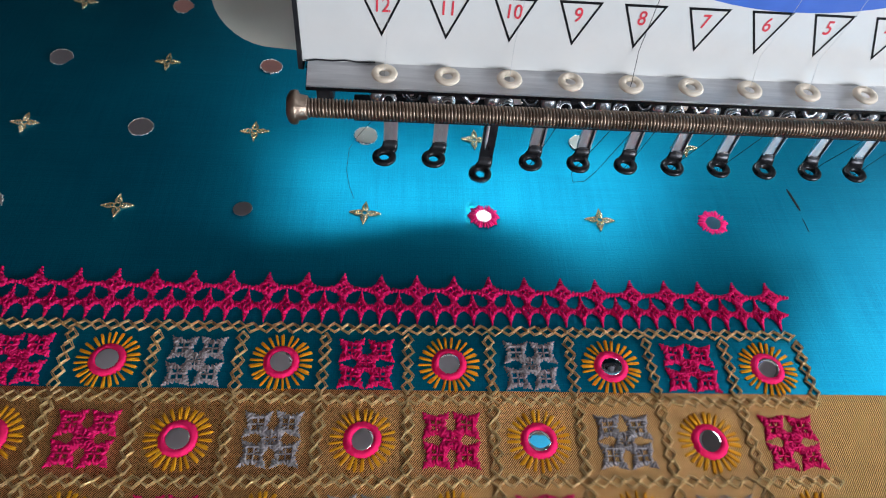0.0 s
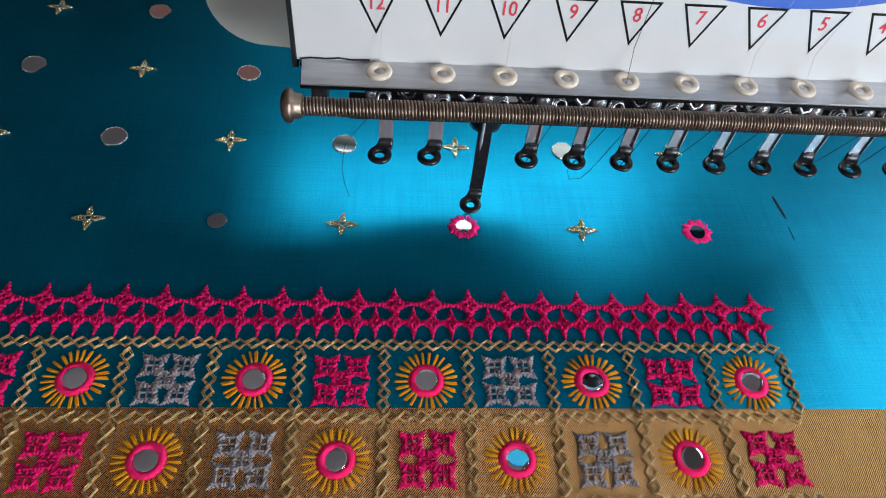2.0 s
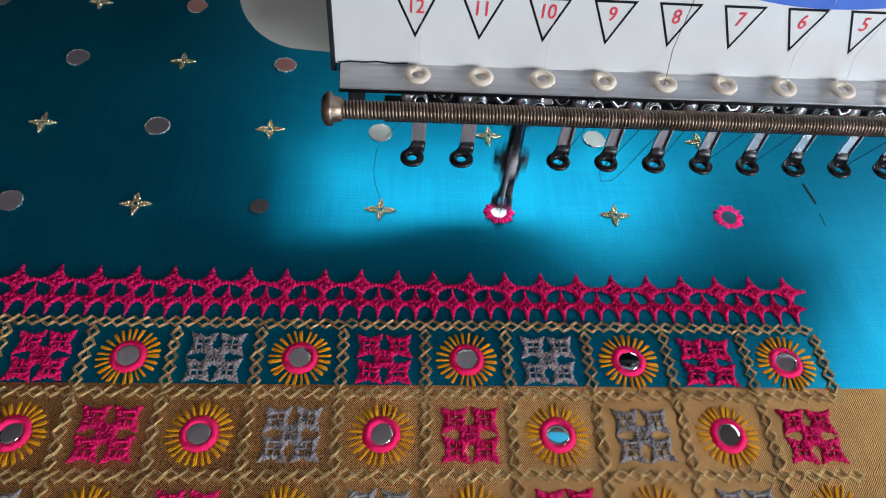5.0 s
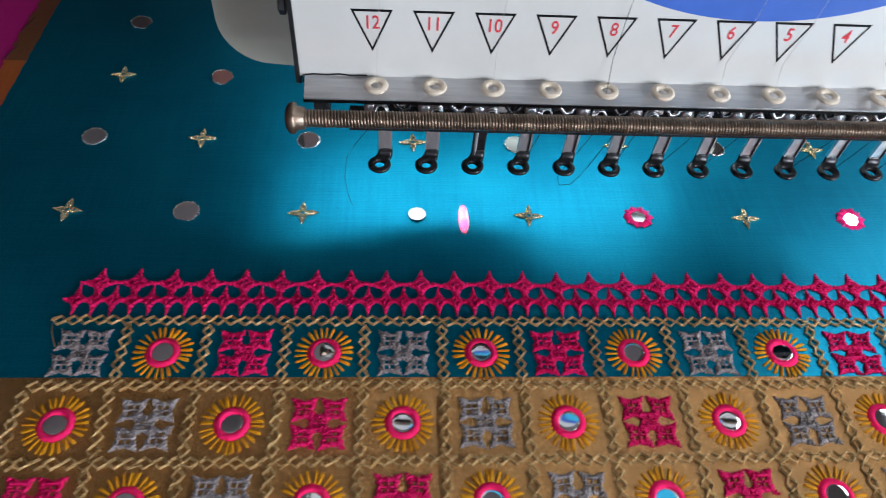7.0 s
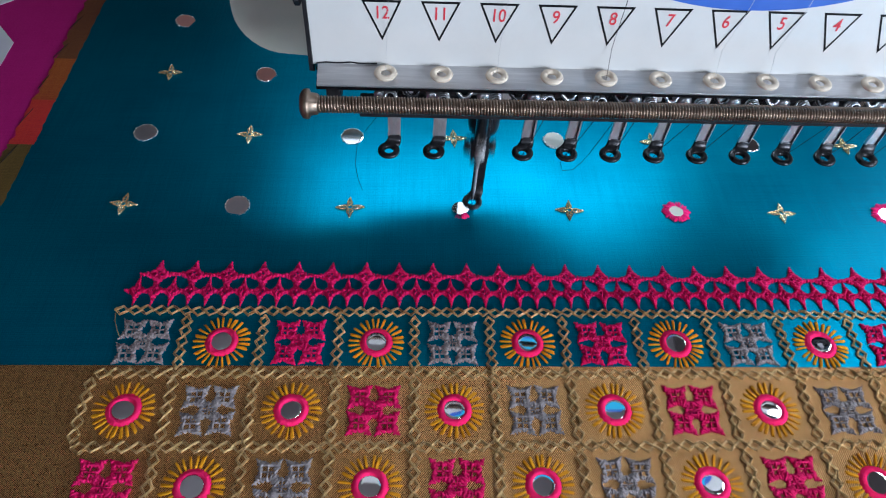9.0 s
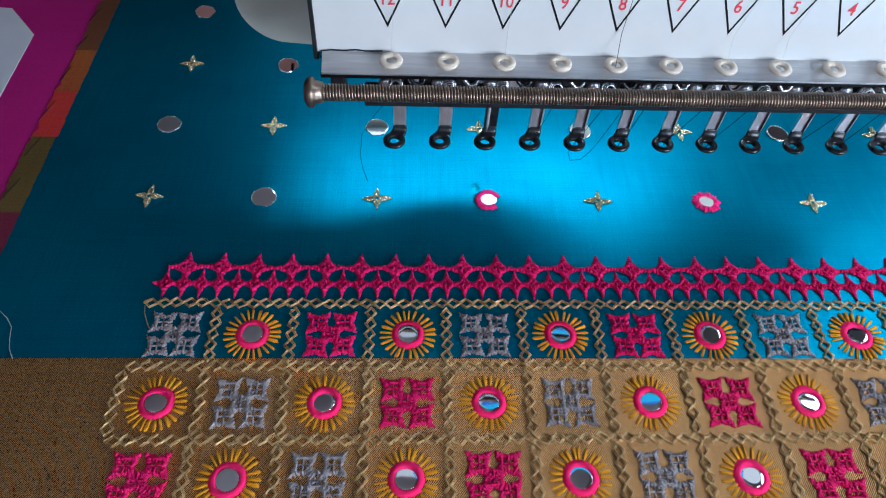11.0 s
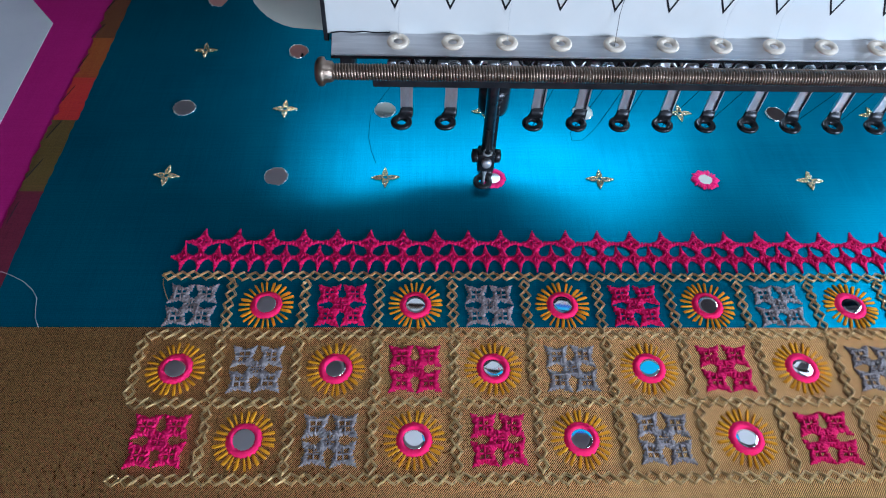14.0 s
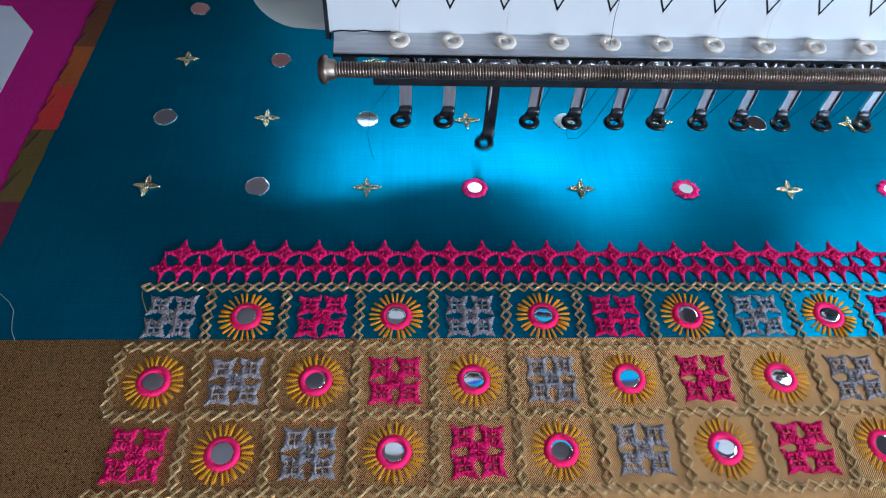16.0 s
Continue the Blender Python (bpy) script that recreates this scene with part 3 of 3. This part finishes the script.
papers = [paper([(-180, 20), (-77.5, 62), (-78.5, 127), (-92, 143), (-180, 150)], -0.2, "white paper sheet lying on the magenta cloth"),
          paper([(-190, 150), (-94, 149), (-84, 158), (-80, 230), (-190, 240)], -0.2, "white paper sheet with a bent corner on the magenta cloth")]

# ---- embroidery head ----
head = thing("embroidery_head", "white twelve-needle embroidery machine head with numbered front panel", "machine")
X0, STEP, COUNT = 64.0, 12.5, 12
XR = 222.0
LEAN = Vector((0, 0.0523, 0.9986))
FOOT_Y, FOOT_Z = 46.1, 26.5


def on_panel(x, s, lift=0.0):
    """A place on the sloping front, s mm up from the triangles' tips."""
    return Vector((x, 36.5, 69.4)) + LEAN * s + Vector((0, -LEAN.z, LEAN.y)) * lift


PANEL = Matrix.Translation(Vector((0, 36.5, 69.4)) * MM) @ Matrix(((1, 0, 0, 0), (0, LEAN.y, -LEAN.z, 0), (0, LEAN.z, LEAN.y, 0), (0, 0, 0, 1)))


SPOT_BLOCKER = []


def head_body():
    profile = [(36.8, 62.4), (36.13, 62.8), (36.5, 69.4), (39.7, 131), (41.5, 134), (45, 135.5), (95, 135.5), (95, 70), (56, 64), (39, 62.6)]
    bm = rings(bmesh.new(), [[(x, y, z) for y, z in profile] for x in (47.6, XR)])
    part("front_cover", bm, WHITE_PAINT, head)
    side = [(35.2, 61.6), (35.7, 66.9), (36.1, 69.4), (39.3, 131.3), (44, 136), (95, 136), (95, 60), (37, 60)]
    part("side_plate", rings(bmesh.new(), [[(x, y, z) for y, z in side] for x in (46.7, 47.55)]), BLACK_PAINT, head, "black edge plate")
    for s in (9.0, 21.0, 36.0):
        c = on_panel(45.6, s, -1.2)
        bolt = bmesh.new()
        lathe(bolt, [(1.5, -0.8), (1.9, -0.5), (1.9, 0.5), (1.4, 0.8)], "x", c, 6)
        part("bolt", bolt, BLACK_STEEL, head)
    plate = bmesh.new()
    loop = [(36.6, 62.5), (31.3, 60.3), (31.1, 60.6), (31.2, 60.85), (36.3, 63.1)]
    rings(plate, [[(x, y, z) for y, z in loop] for x in (48.6, XR)])
    part("guide_plate", plate, STEEL, head, "brushed steel thread guide strip")
    # the cover's chipped lower edge
    chip = bmesh.new()
    tube(chip, [(48.2, 35.6, 61.6), (48.4, 35.8, 63.2), (50.5, 35.85, 63.5), (53.5, 35.9, 63.35), (56.0, 35.9, 63.6), (58.5, 35.9, 63.3), (62.0, 35.95, 63.4)], 0.16, 6)
    part("chipped_edge", chip, BLACK_PAINT, head, smooth=True)
    lip = bmesh.new()
    loop = [(32.0, 60.55), (31.25, 60.25), (31.25, 59.5), (32.1, 59.4), (36, 61.3), (36, 62.3)]
    rings(lip, [[(x, y, z) for y, z in loop] for x in (48.4, XR)])
    part("plate_edge", lip, BLACK_PAINT, head)
    # needle case under the cover
    part("needle_case", box(61, XR, 47, 62, 42.5, 63.5, 0.5), BLACK_PAINT, head, "black needle case")
    part("lower_bar", box(57.0, XR, 38.3, 43.5, 45.3, 48.8, 0.4), BLACK_PAINT, head)
    part("case_end", box(49.5, 53.0, 37, 56, 50, 62.5, 0.6), BLACK_PAINT, head)
    # cheek of the casting beside the head
    loop = []
    r, x0, z0 = 13.0, 21.5, 38.3
    for k in range(9):
        a = math.pi + math.pi / 2 * k / 8
        loop.append((x0 + r + r * math.cos(a), z0 + r + r * math.sin(a) + 1.2))
    loop += [(58, z0 - 0.6), (58, 132), (x0 + 2, 132)]
    cheek = rings(bmesh.new(), [[(x, y, z) for x, z in loop] for y in (71, 75)])
    part("cheek", cheek, CREAM, head, "rounded cream cast casing")
    # unseen arm, made tall and wide so the silk mirrors it as dark
    part("arm", box(32, 240, 152, 420, 60, 330, 12), CREAM, head)
    # unseen work lamp with its shade; the wide lens glows white into the mirrors
    lamp = part("lamp_housing", box(27, 196, 108, 150, 90, 96, 1), WHITE_PAINT, head)
    part("lamp_lens", box(30, 192, 112, 146, 89.0, 89.8, 0.2), LENS_GLOW, lamp, "glowing lens of the work light")
    # unseen housing, and a plate added to block the ever-burning pointer spot
    part("pointer_housing", box(87.4, 89.8, 100.4, 106, 13.3, 62, 0.3), BLACK_PAINT, head)
    SPOT_BLOCKER.append(part("pointer_blocker", box(-1.6, 1.6, -0.2, 0.2, -1.6, 1.6), BLACK_PAINT, head))
    # unseen plate added to cut the lamp's light off towards the left
    part("lamp_blocker", box(24.6, 26.0, 78, 150, 42, 92, 0.3), BLACK_PAINT, lamp)
    # unseen lip, curved to give the shadow edge wanted on the silk
    shade = bmesh.new()
    front = []
    for k in range(25):
        x = 20.0 + 184.0 * k / 24
        t = x - 99.0
        front.append((x, min(63.0 + (0.0007 if t < 0 else 0.0026) * t * t, 84.0)))
    top = [(x, 92.0) for x, _ in front]
    rings(shade, [[(x, 104.6, z) for x, z in front], [(x, 104.6, z) for x, z in top], [(x, 105.4, z) for x, z in top], [(x, 105.4, z) for x, z in front]], False, False)
    part("lamp_shade", shade, BLACK_PAINT, lamp)


def rod_and_spring():
    cy, cz = 23.3, 62.0
    bm = bmesh.new()
    lathe(bm, [(1.15, 48), (1.15, XR + 2)], "x", (0, cy, cz), 16)
    rod = part("rod", bm, BRONZE, head, "steel rod wound with a long coil spring", True)
    bm = bmesh.new()
    lathe(bm, [(0.6, 45.8), (2.2, 46.0), (3.1, 46.6), (3.3, 47.3), (3.2, 47.9), (2.5, 48.2), (2.3, 49.6), (2.0, 49.9)], "x", (0, cy, cz), 24)
    part("rod_cap", bm, BRONZE, rod, "domed end cap", True)
    turns, per, wire, pitch = 260, 12, 0.32, 0.66
    verts, faces = [], []
    for i in range(turns * per + 1):
        a = 2 * math.pi * i / per
        x = 49.8 + pitch * i / per
        for j in range(5):
            b = 2 * math.pi * j / 5
            r = 1.62 + wire * math.cos(b)
            verts.append(((x + wire * math.sin(b)) * MM, (cy + r * math.cos(a)) * MM, (cz + r * math.sin(a)) * MM))
        if i:
            o = 5 * (i - 1)
            faces += [(o + j, o + (j + 1) % 5, o + 5 + (j + 1) % 5, o + 5 + j) for j in range(5)]
    me = bpy.data.meshes.new("spring")
    me.from_pydata(verts, [], faces)
    me.materials.append(BRONZE)
    for p in me.polygons:
        p.use_smooth = True
    part("spring", me, None, rod, "worn coil spring")


def eyelets():
    bm = bmesh.new()
    ring_mesh(bm, 1.82, 0.80, 24, 10, 0.7)
    me = mesh_of(bm, "eyelet", CERAMIC, True)
    for k in range(COUNT):
        ob = part("eyelet", me, None, head, "cream ceramic thread eyelet")
        ob.matrix_local = pose((X0 + k * STEP) * MM, 0.0326, 0.0634, 3, 0, 0)


def foot_meshes():
    strip = bmesh.new()
    # flat bar, bent at its foot towards the ring
    x0, x1 = -0.2, 3.3
    line = [(5.2, 38), (4.4, 20), (4.0, 12), (3.92, 7), (3.9, 2.3)]
    loops = []
    for i, (y, z) in enumerate(line):
        w = 0.0 if i < 4 else 0.1 * (i - 3)
        loops.append([(x0 - w, y - 0.5, z), (x1 - w, y - 0.5, z), (x1 - w, y + 0.5, z + 0.1), (x0 - w, y + 0.5, z + 0.1)])
    rings(strip, loops)
    groove = bmesh.new()
    box(2.35, 2.75, 3.0, 3.45, 2.6, 20, bm=groove)
    # the black shoe sweeps down from the bar into the ring
    heel = bmesh.new()
    loops = []
    for y, z, xl, xr, ny, nz in ((1.7, 0.0, -2.0, 2.6, 0.0, 1.0), (2.1, 0.02, -1.9, 3.0, -0.1, 1.0), (2.8, 0.2, -1.3, 3.25, -0.4, 0.9), (3.45, 0.8, -0.6, 3.38, -0.8, 0.6), (3.78, 1.5, -0.35, 3.4, -1.0, 0.2), (3.88, 2.1, -0.25, 3.36, -1.0, 0.05), (3.92, 2.7, -0.22, 3.32, -1.0, 0.0)):
        mid, half = (xl + xr) / 2, (xr - xl) / 2
        loop = []
        for k in range(12):
            c, d = math.cos(2 * math.pi * k / 12), math.sin(2 * math.pi * k / 12)
            c, d = math.copysign(abs(c) ** 0.45, c) * half, math.copysign(abs(d) ** 0.6, d) * 0.6
            loop.append((mid + c, y + ny * d, z + nz * d))
        loops.append(loop)
    rings(heel, loops)
    ring = bmesh.new()
    lathe_loops = []
    for r, z in ((1.3, -0.55), (2.7, -0.6), (3.05, -0.3), (3.05, 0.25), (2.7, 0.6), (1.6, 0.55), (1.3, 0.3), (1.3, -0.55)):
        lathe_loops.append([(r * math.cos(2 * math.pi * i / 24), r * math.sin(2 * math.pi * i / 24), z) for i in range(24)])
    rings(ring, lathe_loops, cap=False)
    return mesh_of(strip, "presser_foot", STRIP_STEEL), mesh_of(groove, "groove", BLACK_STEEL), mesh_of(heel, "heel", BLACK_STEEL, True), mesh_of(ring, "foot_ring", BLACK_STEEL, True)


FEET = []


def feet():
    strip, groove, heel, ring = foot_meshes()
    worn = strip.copy()
    worn.materials[0] = BLACK_STEEL
    for k in range(COUNT):
        foot = part("presser_foot", worn if k == 2 else strip, None, head, "blackened working presser foot" if k == 2 else "steel presser foot with a black ring")
        foot.matrix_local = pose((63.7 + k * STEP) * MM, FOOT_Y * MM, FOOT_Z * MM)
        part("heel", heel, None, foot)
        part("foot_ring", ring, None, foot)
        if k > 2:
            part("groove", groove, None, foot)
        FEET.append(foot)
    # collar that rides with the working foot
    bm = bmesh.new()
    lathe(bm, [(2.4, 24.5), (4.2, 25.0), (4.5, 26.5), (4.5, 32.0), (4.0, 33.5), (2.0, 34)], "z", (1.4, 6.0, 0), 20)
    box(-0.4, 2.8, 0.8, 3.0, 26.5, 30.0, 0.4, bm)
    part("collar", bm, BLACK_STEEL, FEET[2], "black foot collar", True)


NEEDLE = []


def needle_bars():
    """Bars, clamps and screws of the twelve needles; the working one is keyed."""
    clamp = bmesh.new()
    box(-2.6, 2.6, -2.2, 2.2, 0, 7.5, 0.8, clamp)
    clamp_me = mesh_of(clamp, "needle_clamp", BLACK_STEEL)
    screw = bmesh.new()
    lathe(screw, [(0.4, -3.6), (1.35, -3.5), (1.5, -3.0), (1.5, -2.2)], "y", (0, 0, 4.5), 12)
    ring_mesh(screw, 1.2, 0.28, 14, 6, 1.0, (0, -2.4, 8.6))
    screw_me = mesh_of(screw, "screw", STEEL, True)
    bar = bmesh.new()
    lathe(bar, [(1.7, 6), (1.7, 62)], "z", (0, 0, 0), 14)
    bar_me = mesh_of(bar, "needle_bar", BLACK_STEEL, True)
    point = bmesh.new()
    lathe(point, [(0.05, -17), (0.4, -14), (0.4, -4), (0.9, -1), (0.9, 0)], "z", (0, 0, 0), 10)
    point_me = mesh_of(point, "needle", STEEL, True)
    for k in range(COUNT):
        ob = part("needle_bar", bar_me, None, head)
        ob.matrix_local = pose((63.9 + k * STEP) * MM, 0.0461, 0.0475)
        part("needle_clamp", clamp_me, None, ob)
        part("screw", screw_me, None, ob)
        if k == 2:
            part("needle", point_me, None, ob, "steel needle")
            for side in (-1, 1):
                bm = bmesh.new()
                lathe(bm, [(0.6, 2.0), (2.0, 2.3), (2.2, 3.0), (2.0, 4.2), (0.6, 4.5)], "x", (0, 0, 5.0), 14)
                knob = part("clamp_knob", bm, BLACK_STEEL, ob, smooth=True)
                knob.matrix_local = pose(0, 0, 0, 0, 0, 0 if side > 0 else 180)
        NEEDLE.append(ob)
    # slanting links and shiny rollers seen between plate and rod
    rnd = random.Random(51)
    for k in range(COUNT):
        x = X0 + k * STEP
        bm = bmesh.new()
        lathe(bm, [(0.5, 38.0), (1.5, 38.2), (1.7, 39.0), (1.5, 40.0), (0.5, 40.4)], "y", (x - 1.6, 0, 52.2), 12)
        part("roller", bm, CHROME, head, smooth=True)
        coil = bmesh.new()
        for j in range(3):
            ring_mesh(coil, 1.5 - 0.15 * j, 0.24, 18, 6, 1.0, (0, 0, 0.75 * j))
        part("tension_coil", coil, CHROME, head, "chrome thread coil", True).matrix_local = pose((x + 0.8) * MM, 0.0355, 0.0545, 68 + rnd.uniform(-14, 14), rnd.uniform(-20, 20), 0)
        hook = bmesh.new()
        tube(hook, [(x + 3.6, 36.5, 57.5), (x + 4.4, 35.8, 55.6), (x + 5.6, 35.8, 54.2), (x + 7.0, 36.0, 54.6), (x + 7.9, 36.6, 56.6)], 0.5, 8)
        part("thread_hook", hook, CHROME if k % 2 else BLACK_STEEL, head, "curved steel thread hook", True)
        for d in (4.2, 8.4):
            bm = box(-1.3, 1.3, 40.0, 43.0, -3.6, 3.6, 0.4)
            link = part("guide_link", bm, STRIP_STEEL if rnd.random() < 0.4 else BLACK_STEEL, head)
            link.matrix_local = pose((x + d) * MM, 0, (54.3 + rnd.uniform(-0.8, 0.8)) * MM, 0, rnd.uniform(-28, 28), 0)


def printing():
    """Numbered triangles and the oval badge on the front."""
    for k in range(COUNT):
        x = 63.3 + k * 12.49
        bm = bmesh.new()
        corners = [Vector((x, -0.2)), Vector((x - 4.25, 9.4)), Vector((x + 4.25, 9.4))]
        mid = sum(corners, Vector((0, 0))) / 3
        inner = [mid + (c - mid) * 0.83 for c in corners]
        lo = [bm.verts.new(Vector((*c, 0.05)) * MM) for c in corners]
        li = [bm.verts.new(Vector((*c, 0.05)) * MM) for c in inner]
        for i in range(3):
            bm.faces.new((lo[i], li[i], li[(i + 1) % 3], lo[(i + 1) % 3]))
        bmesh.ops.solidify(bm, geom=bm.faces[:], thickness=0.04 * MM)
        tri = part("triangle_mark", bm, BLACK_PAINT, head, "black printed triangle")
        tri.matrix_local = PANEL
        text = bpy.data.curves.new("number", "FONT")
        text.body, text.size, text.align_x, text.align_y, text.extrude, text.offset = str(12 - k), 0.0042, "CENTER", "CENTER", 0.00003, 0.00003
        holder = bpy.data.objects.new("number", text)
        scene.collection.objects.link(holder)
        bpy.context.view_layer.update()
        me = bpy.data.meshes.new_from_object(holder.evaluated_get(bpy.context.evaluated_depsgraph_get()))
        bpy.data.objects.remove(holder)
        me.materials.clear()
        me.materials.append(RED_INK)
        number = part("number", me, None, tri, "red printed number")
        number.matrix_local = pose(x * MM, 0.0064, 0.00008, 0, 0, 0) @ Matrix.Diagonal((0.82, 1, 1, 1))
    for name, a, b, lift, mat in (("badge", 48, 28, 0.06, BLUE_INK), ("badge_middle", 42, 22.1, 0.12, CYAN_INK)):
        bm = bmesh.new()
        loops = [[(142 + a * math.cos(2 * math.pi * i / 96), 37.4 + b * math.sin(2 * math.pi * i / 96), z) for i in range(96)] for z in (-0.05, lift)]
        rings(bm, loops)
        part(name, bm, mat, head, "blue oval badge" if name == "badge" else "light blue middle of the badge").matrix_local = PANEL


def threads():
    rnd = random.Random(71)
    for k in (0, 2, 4, 6, 7):
        x = X0 + k * STEP
        bm = bmesh.new()
        top = on_panel(x + (2 if k < 5 else 5), 30, 1.5)
        tube(bm, [top, on_panel(x + (0.8 if k < 5 else 2.4), 10, 1.2), on_panel(x + 0.3, 0, 1.0), (x, 32.6, 63.6), (x, 33, 57)], 0.04 if k != 4 else 0.07, 5)
        part("upper_thread", bm, WHITE_THREAD if k not in (4,) else BLACK_THREAD, head, smooth=True)
    for k in (3, 4, 5, 6, 7, 9, 10, 11):
        x = 63.7 + k * STEP
        bm = bmesh.new()
        dx = rnd.uniform(4.0, 8.5)
        tube(bm, [(x + dx, 40, 56), (x + dx * 0.55, 43.4, 40), (x + 1.2, FOOT_Y - 0.4, FOOT_Z + 3), (x, FOOT_Y, FOOT_Z - 1)], 0.09, 5)
        part("needle_thread", bm, BLACK_THREAD, head, smooth=True)
    x = 63.7 + 4 * STEP
    bm = bmesh.new()
    tube(bm, [(x, FOOT_Y, FOOT_Z), (x - 1.4, FOOT_Y - 1.2, FOOT_Z - 2.4), (x - 0.6, FOOT_Y - 2.2, FOOT_Z - 4.6), (x + 2.5, FOOT_Y - 1.6, FOOT_Z - 4.8), (x + 5.2, FOOT_Y, FOOT_Z - 3.0), (x + 7.0, FOOT_Y + 1, FOOT_Z - 0.5), (x + 7.8, FOOT_Y, FOOT_Z + 4), (x + 9.5, 42, 44)], 0.09, 5)
    part("needle_thread", bm, BLACK_THREAD, head, "dangling loop of black thread", True)
    bm = bmesh.new()
    tube(bm, [(61.5, 42, 43), (57.5, 47, 33), (54.6, 50, 25), (53.6, 50, 17), (54.2, 49, 12), (55.4, 48, 8)], 0.07, 5)
    part("needle_thread", bm, BLACK_THREAD, head, smooth=True)


head_body()
rod_and_spring()
eyelets()
feet()
needle_bars()
printing()
threads()


# ---- what moves ----
def motions():
    cloth = [row for row in CLOTH if row[0] != 4.2]
    cloth += [(4.2, -0.0607, -0.0009), (4.7, -0.0622, 0.0024), (5.2, -0.0655, 0.0030), (5.6, -0.0640, 0.0010), (5.9, -0.0620, 0.0010), (6.1, -0.0595, 0.0022), (6.3, -0.0500, 0.0032),
              (9.7, 0.0008, -0.0023), (10.2, 0.0032, -0.0041), (10.8, 0.0068, -0.0020), (11.3, 0.0060, 0.0020), (11.8, 0.0035, -0.0034)]
    rows = [(t, pose(x, y, 0)) for t, x, y in sorted(cloth)]
    for moving in (saree, lining, *papers):
        walk(moving, rows)
    # the working foot: time and how far it is down, 0 to 1
    foot = [(0.0, .2), (0.1, .05), (0.2, 1), (0.3, .9), (0.4, 1), (0.5, 1), (0.6, .75), (0.7, .15), (0.8, 0), (0.9, .4), (1.0, .95), (1.1, .5), (1.2, 0), (1.3, .5), (1.4, .4), (1.5, 0), (1.6, .1), (1.7, .25), (1.8, .15), (1.9, .05),
            (2.0, .75), (2.1, 0), (2.2, 1), (2.3, .8), (2.4, .2), (2.5, .05), (2.6, .35), (2.7, .95), (2.8, 1), (2.9, .8), (3.0, .15), (3.1, .9), (3.2, .15), (3.3, 0), (3.4, 1), (3.5, .85), (3.6, .75), (3.7, 0), (3.8, 1), (3.9, .95), (4.0, .65), (4.1, .1), (4.2, 0)]
    for i in range(4):
        foot += [(4.35 + 0.36 * i, 1.0), (4.53 + 0.36 * i, 0.0)]
    foot += [(7.5, 0), (7.6, .2), (7.7, 1), (7.8, .25), (7.9, .15), (8.0, 1), (8.1, .75), (8.2, .15), (8.3, 1), (8.4, .45), (8.5, .05), (8.6, .1), (8.7, 1), (8.8, .9), (8.9, 1), (9.0, .85), (9.1, .4), (9.2, 0), (9.3, .25), (9.4, .8), (9.5, 1), (9.6, 1), (9.7, .75)]
    for i in range(5):
        foot += [(9.85 + 0.38 * i, 0.0), (10.05 + 0.38 * i, 1.0)]
    foot += [(11.75, .1), (11.8, .3), (11.9, .9), (12.0, 1), (12.1, .95), (12.2, .8), (12.3, .2), (12.4, .05), (12.5, .45), (12.6, 1), (12.7, 1), (12.8, .9), (12.9, .45), (13.0, 0), (13.1, .25), (13.2, 1), (13.3, .95), (13.4, .25), (13.5, .85), (13.6, .3), (13.7, 0), (13.8, 1), (13.9, .85),
             (14.0, 1), (14.1, 1), (14.2, .7), (14.3, .2), (14.4, .05), (14.5, .4), (14.6, .95), (14.7, 1), (14.8, .9), (14.9, .45), (15.0, .05), (15.1, .15), (15.2, .5), (15.3, .9), (15.4, .95), (15.5, 1), (15.6, 1), (15.7, .85), (15.8, .5), (15.9, 0), (16.0, .35)]
    x = 63.7 + 2 * STEP
    walk(FEET[2], [(t, pose(x * MM, FOOT_Y * MM, (FOOT_Z - 24.6 * d) * MM)) for t, d in foot])
    # the needle bar runs ahead of the foot: its height where that differs
    bar = {0.5: 13.8, 1.0: 20.7, 2.0: 46.0, 3.5: 36.0, 4.0: 32.0, 8.0: 6.2, 9.0: 23.8, 9.5: 10.9, 12.0: 6.6, 13.5: 45.0, 14.0: 8.3, 15.5: 6.9}
    walk(NEEDLE[2], [(t, pose((x + 0.2) * MM, FOOT_Y * MM, bar.get(t, 47.5 - 39.5 * d ** 5) * MM)) for t, d in foot])
    # the added plate that blocks the pointer's spot moves aside while the silk is shifted
    shut, clear = pose(0.0886, 0.0980, 0.0139), pose(0.0886, 0.0980, 0.0190)
    walk(SPOT_BLOCKER[0], [(0, shut), (5.75, shut), (5.9, clear), (7.2, clear), (7.35, shut), (16, shut)])
    # the ring of stitches comes up through the silk, group by group
    for i, group in enumerate(SEGMENTS):
        t = 8.6 + 0.31 * i
        low, high = pose((16.8 + BOOTI_STEP) * MM, 0.0478, -0.0014), pose((16.8 + BOOTI_STEP) * MM, 0.0478, 0)
        walk(group, [(0, low), (t, low), (t + 0.2, high), (16, high)])


motions()
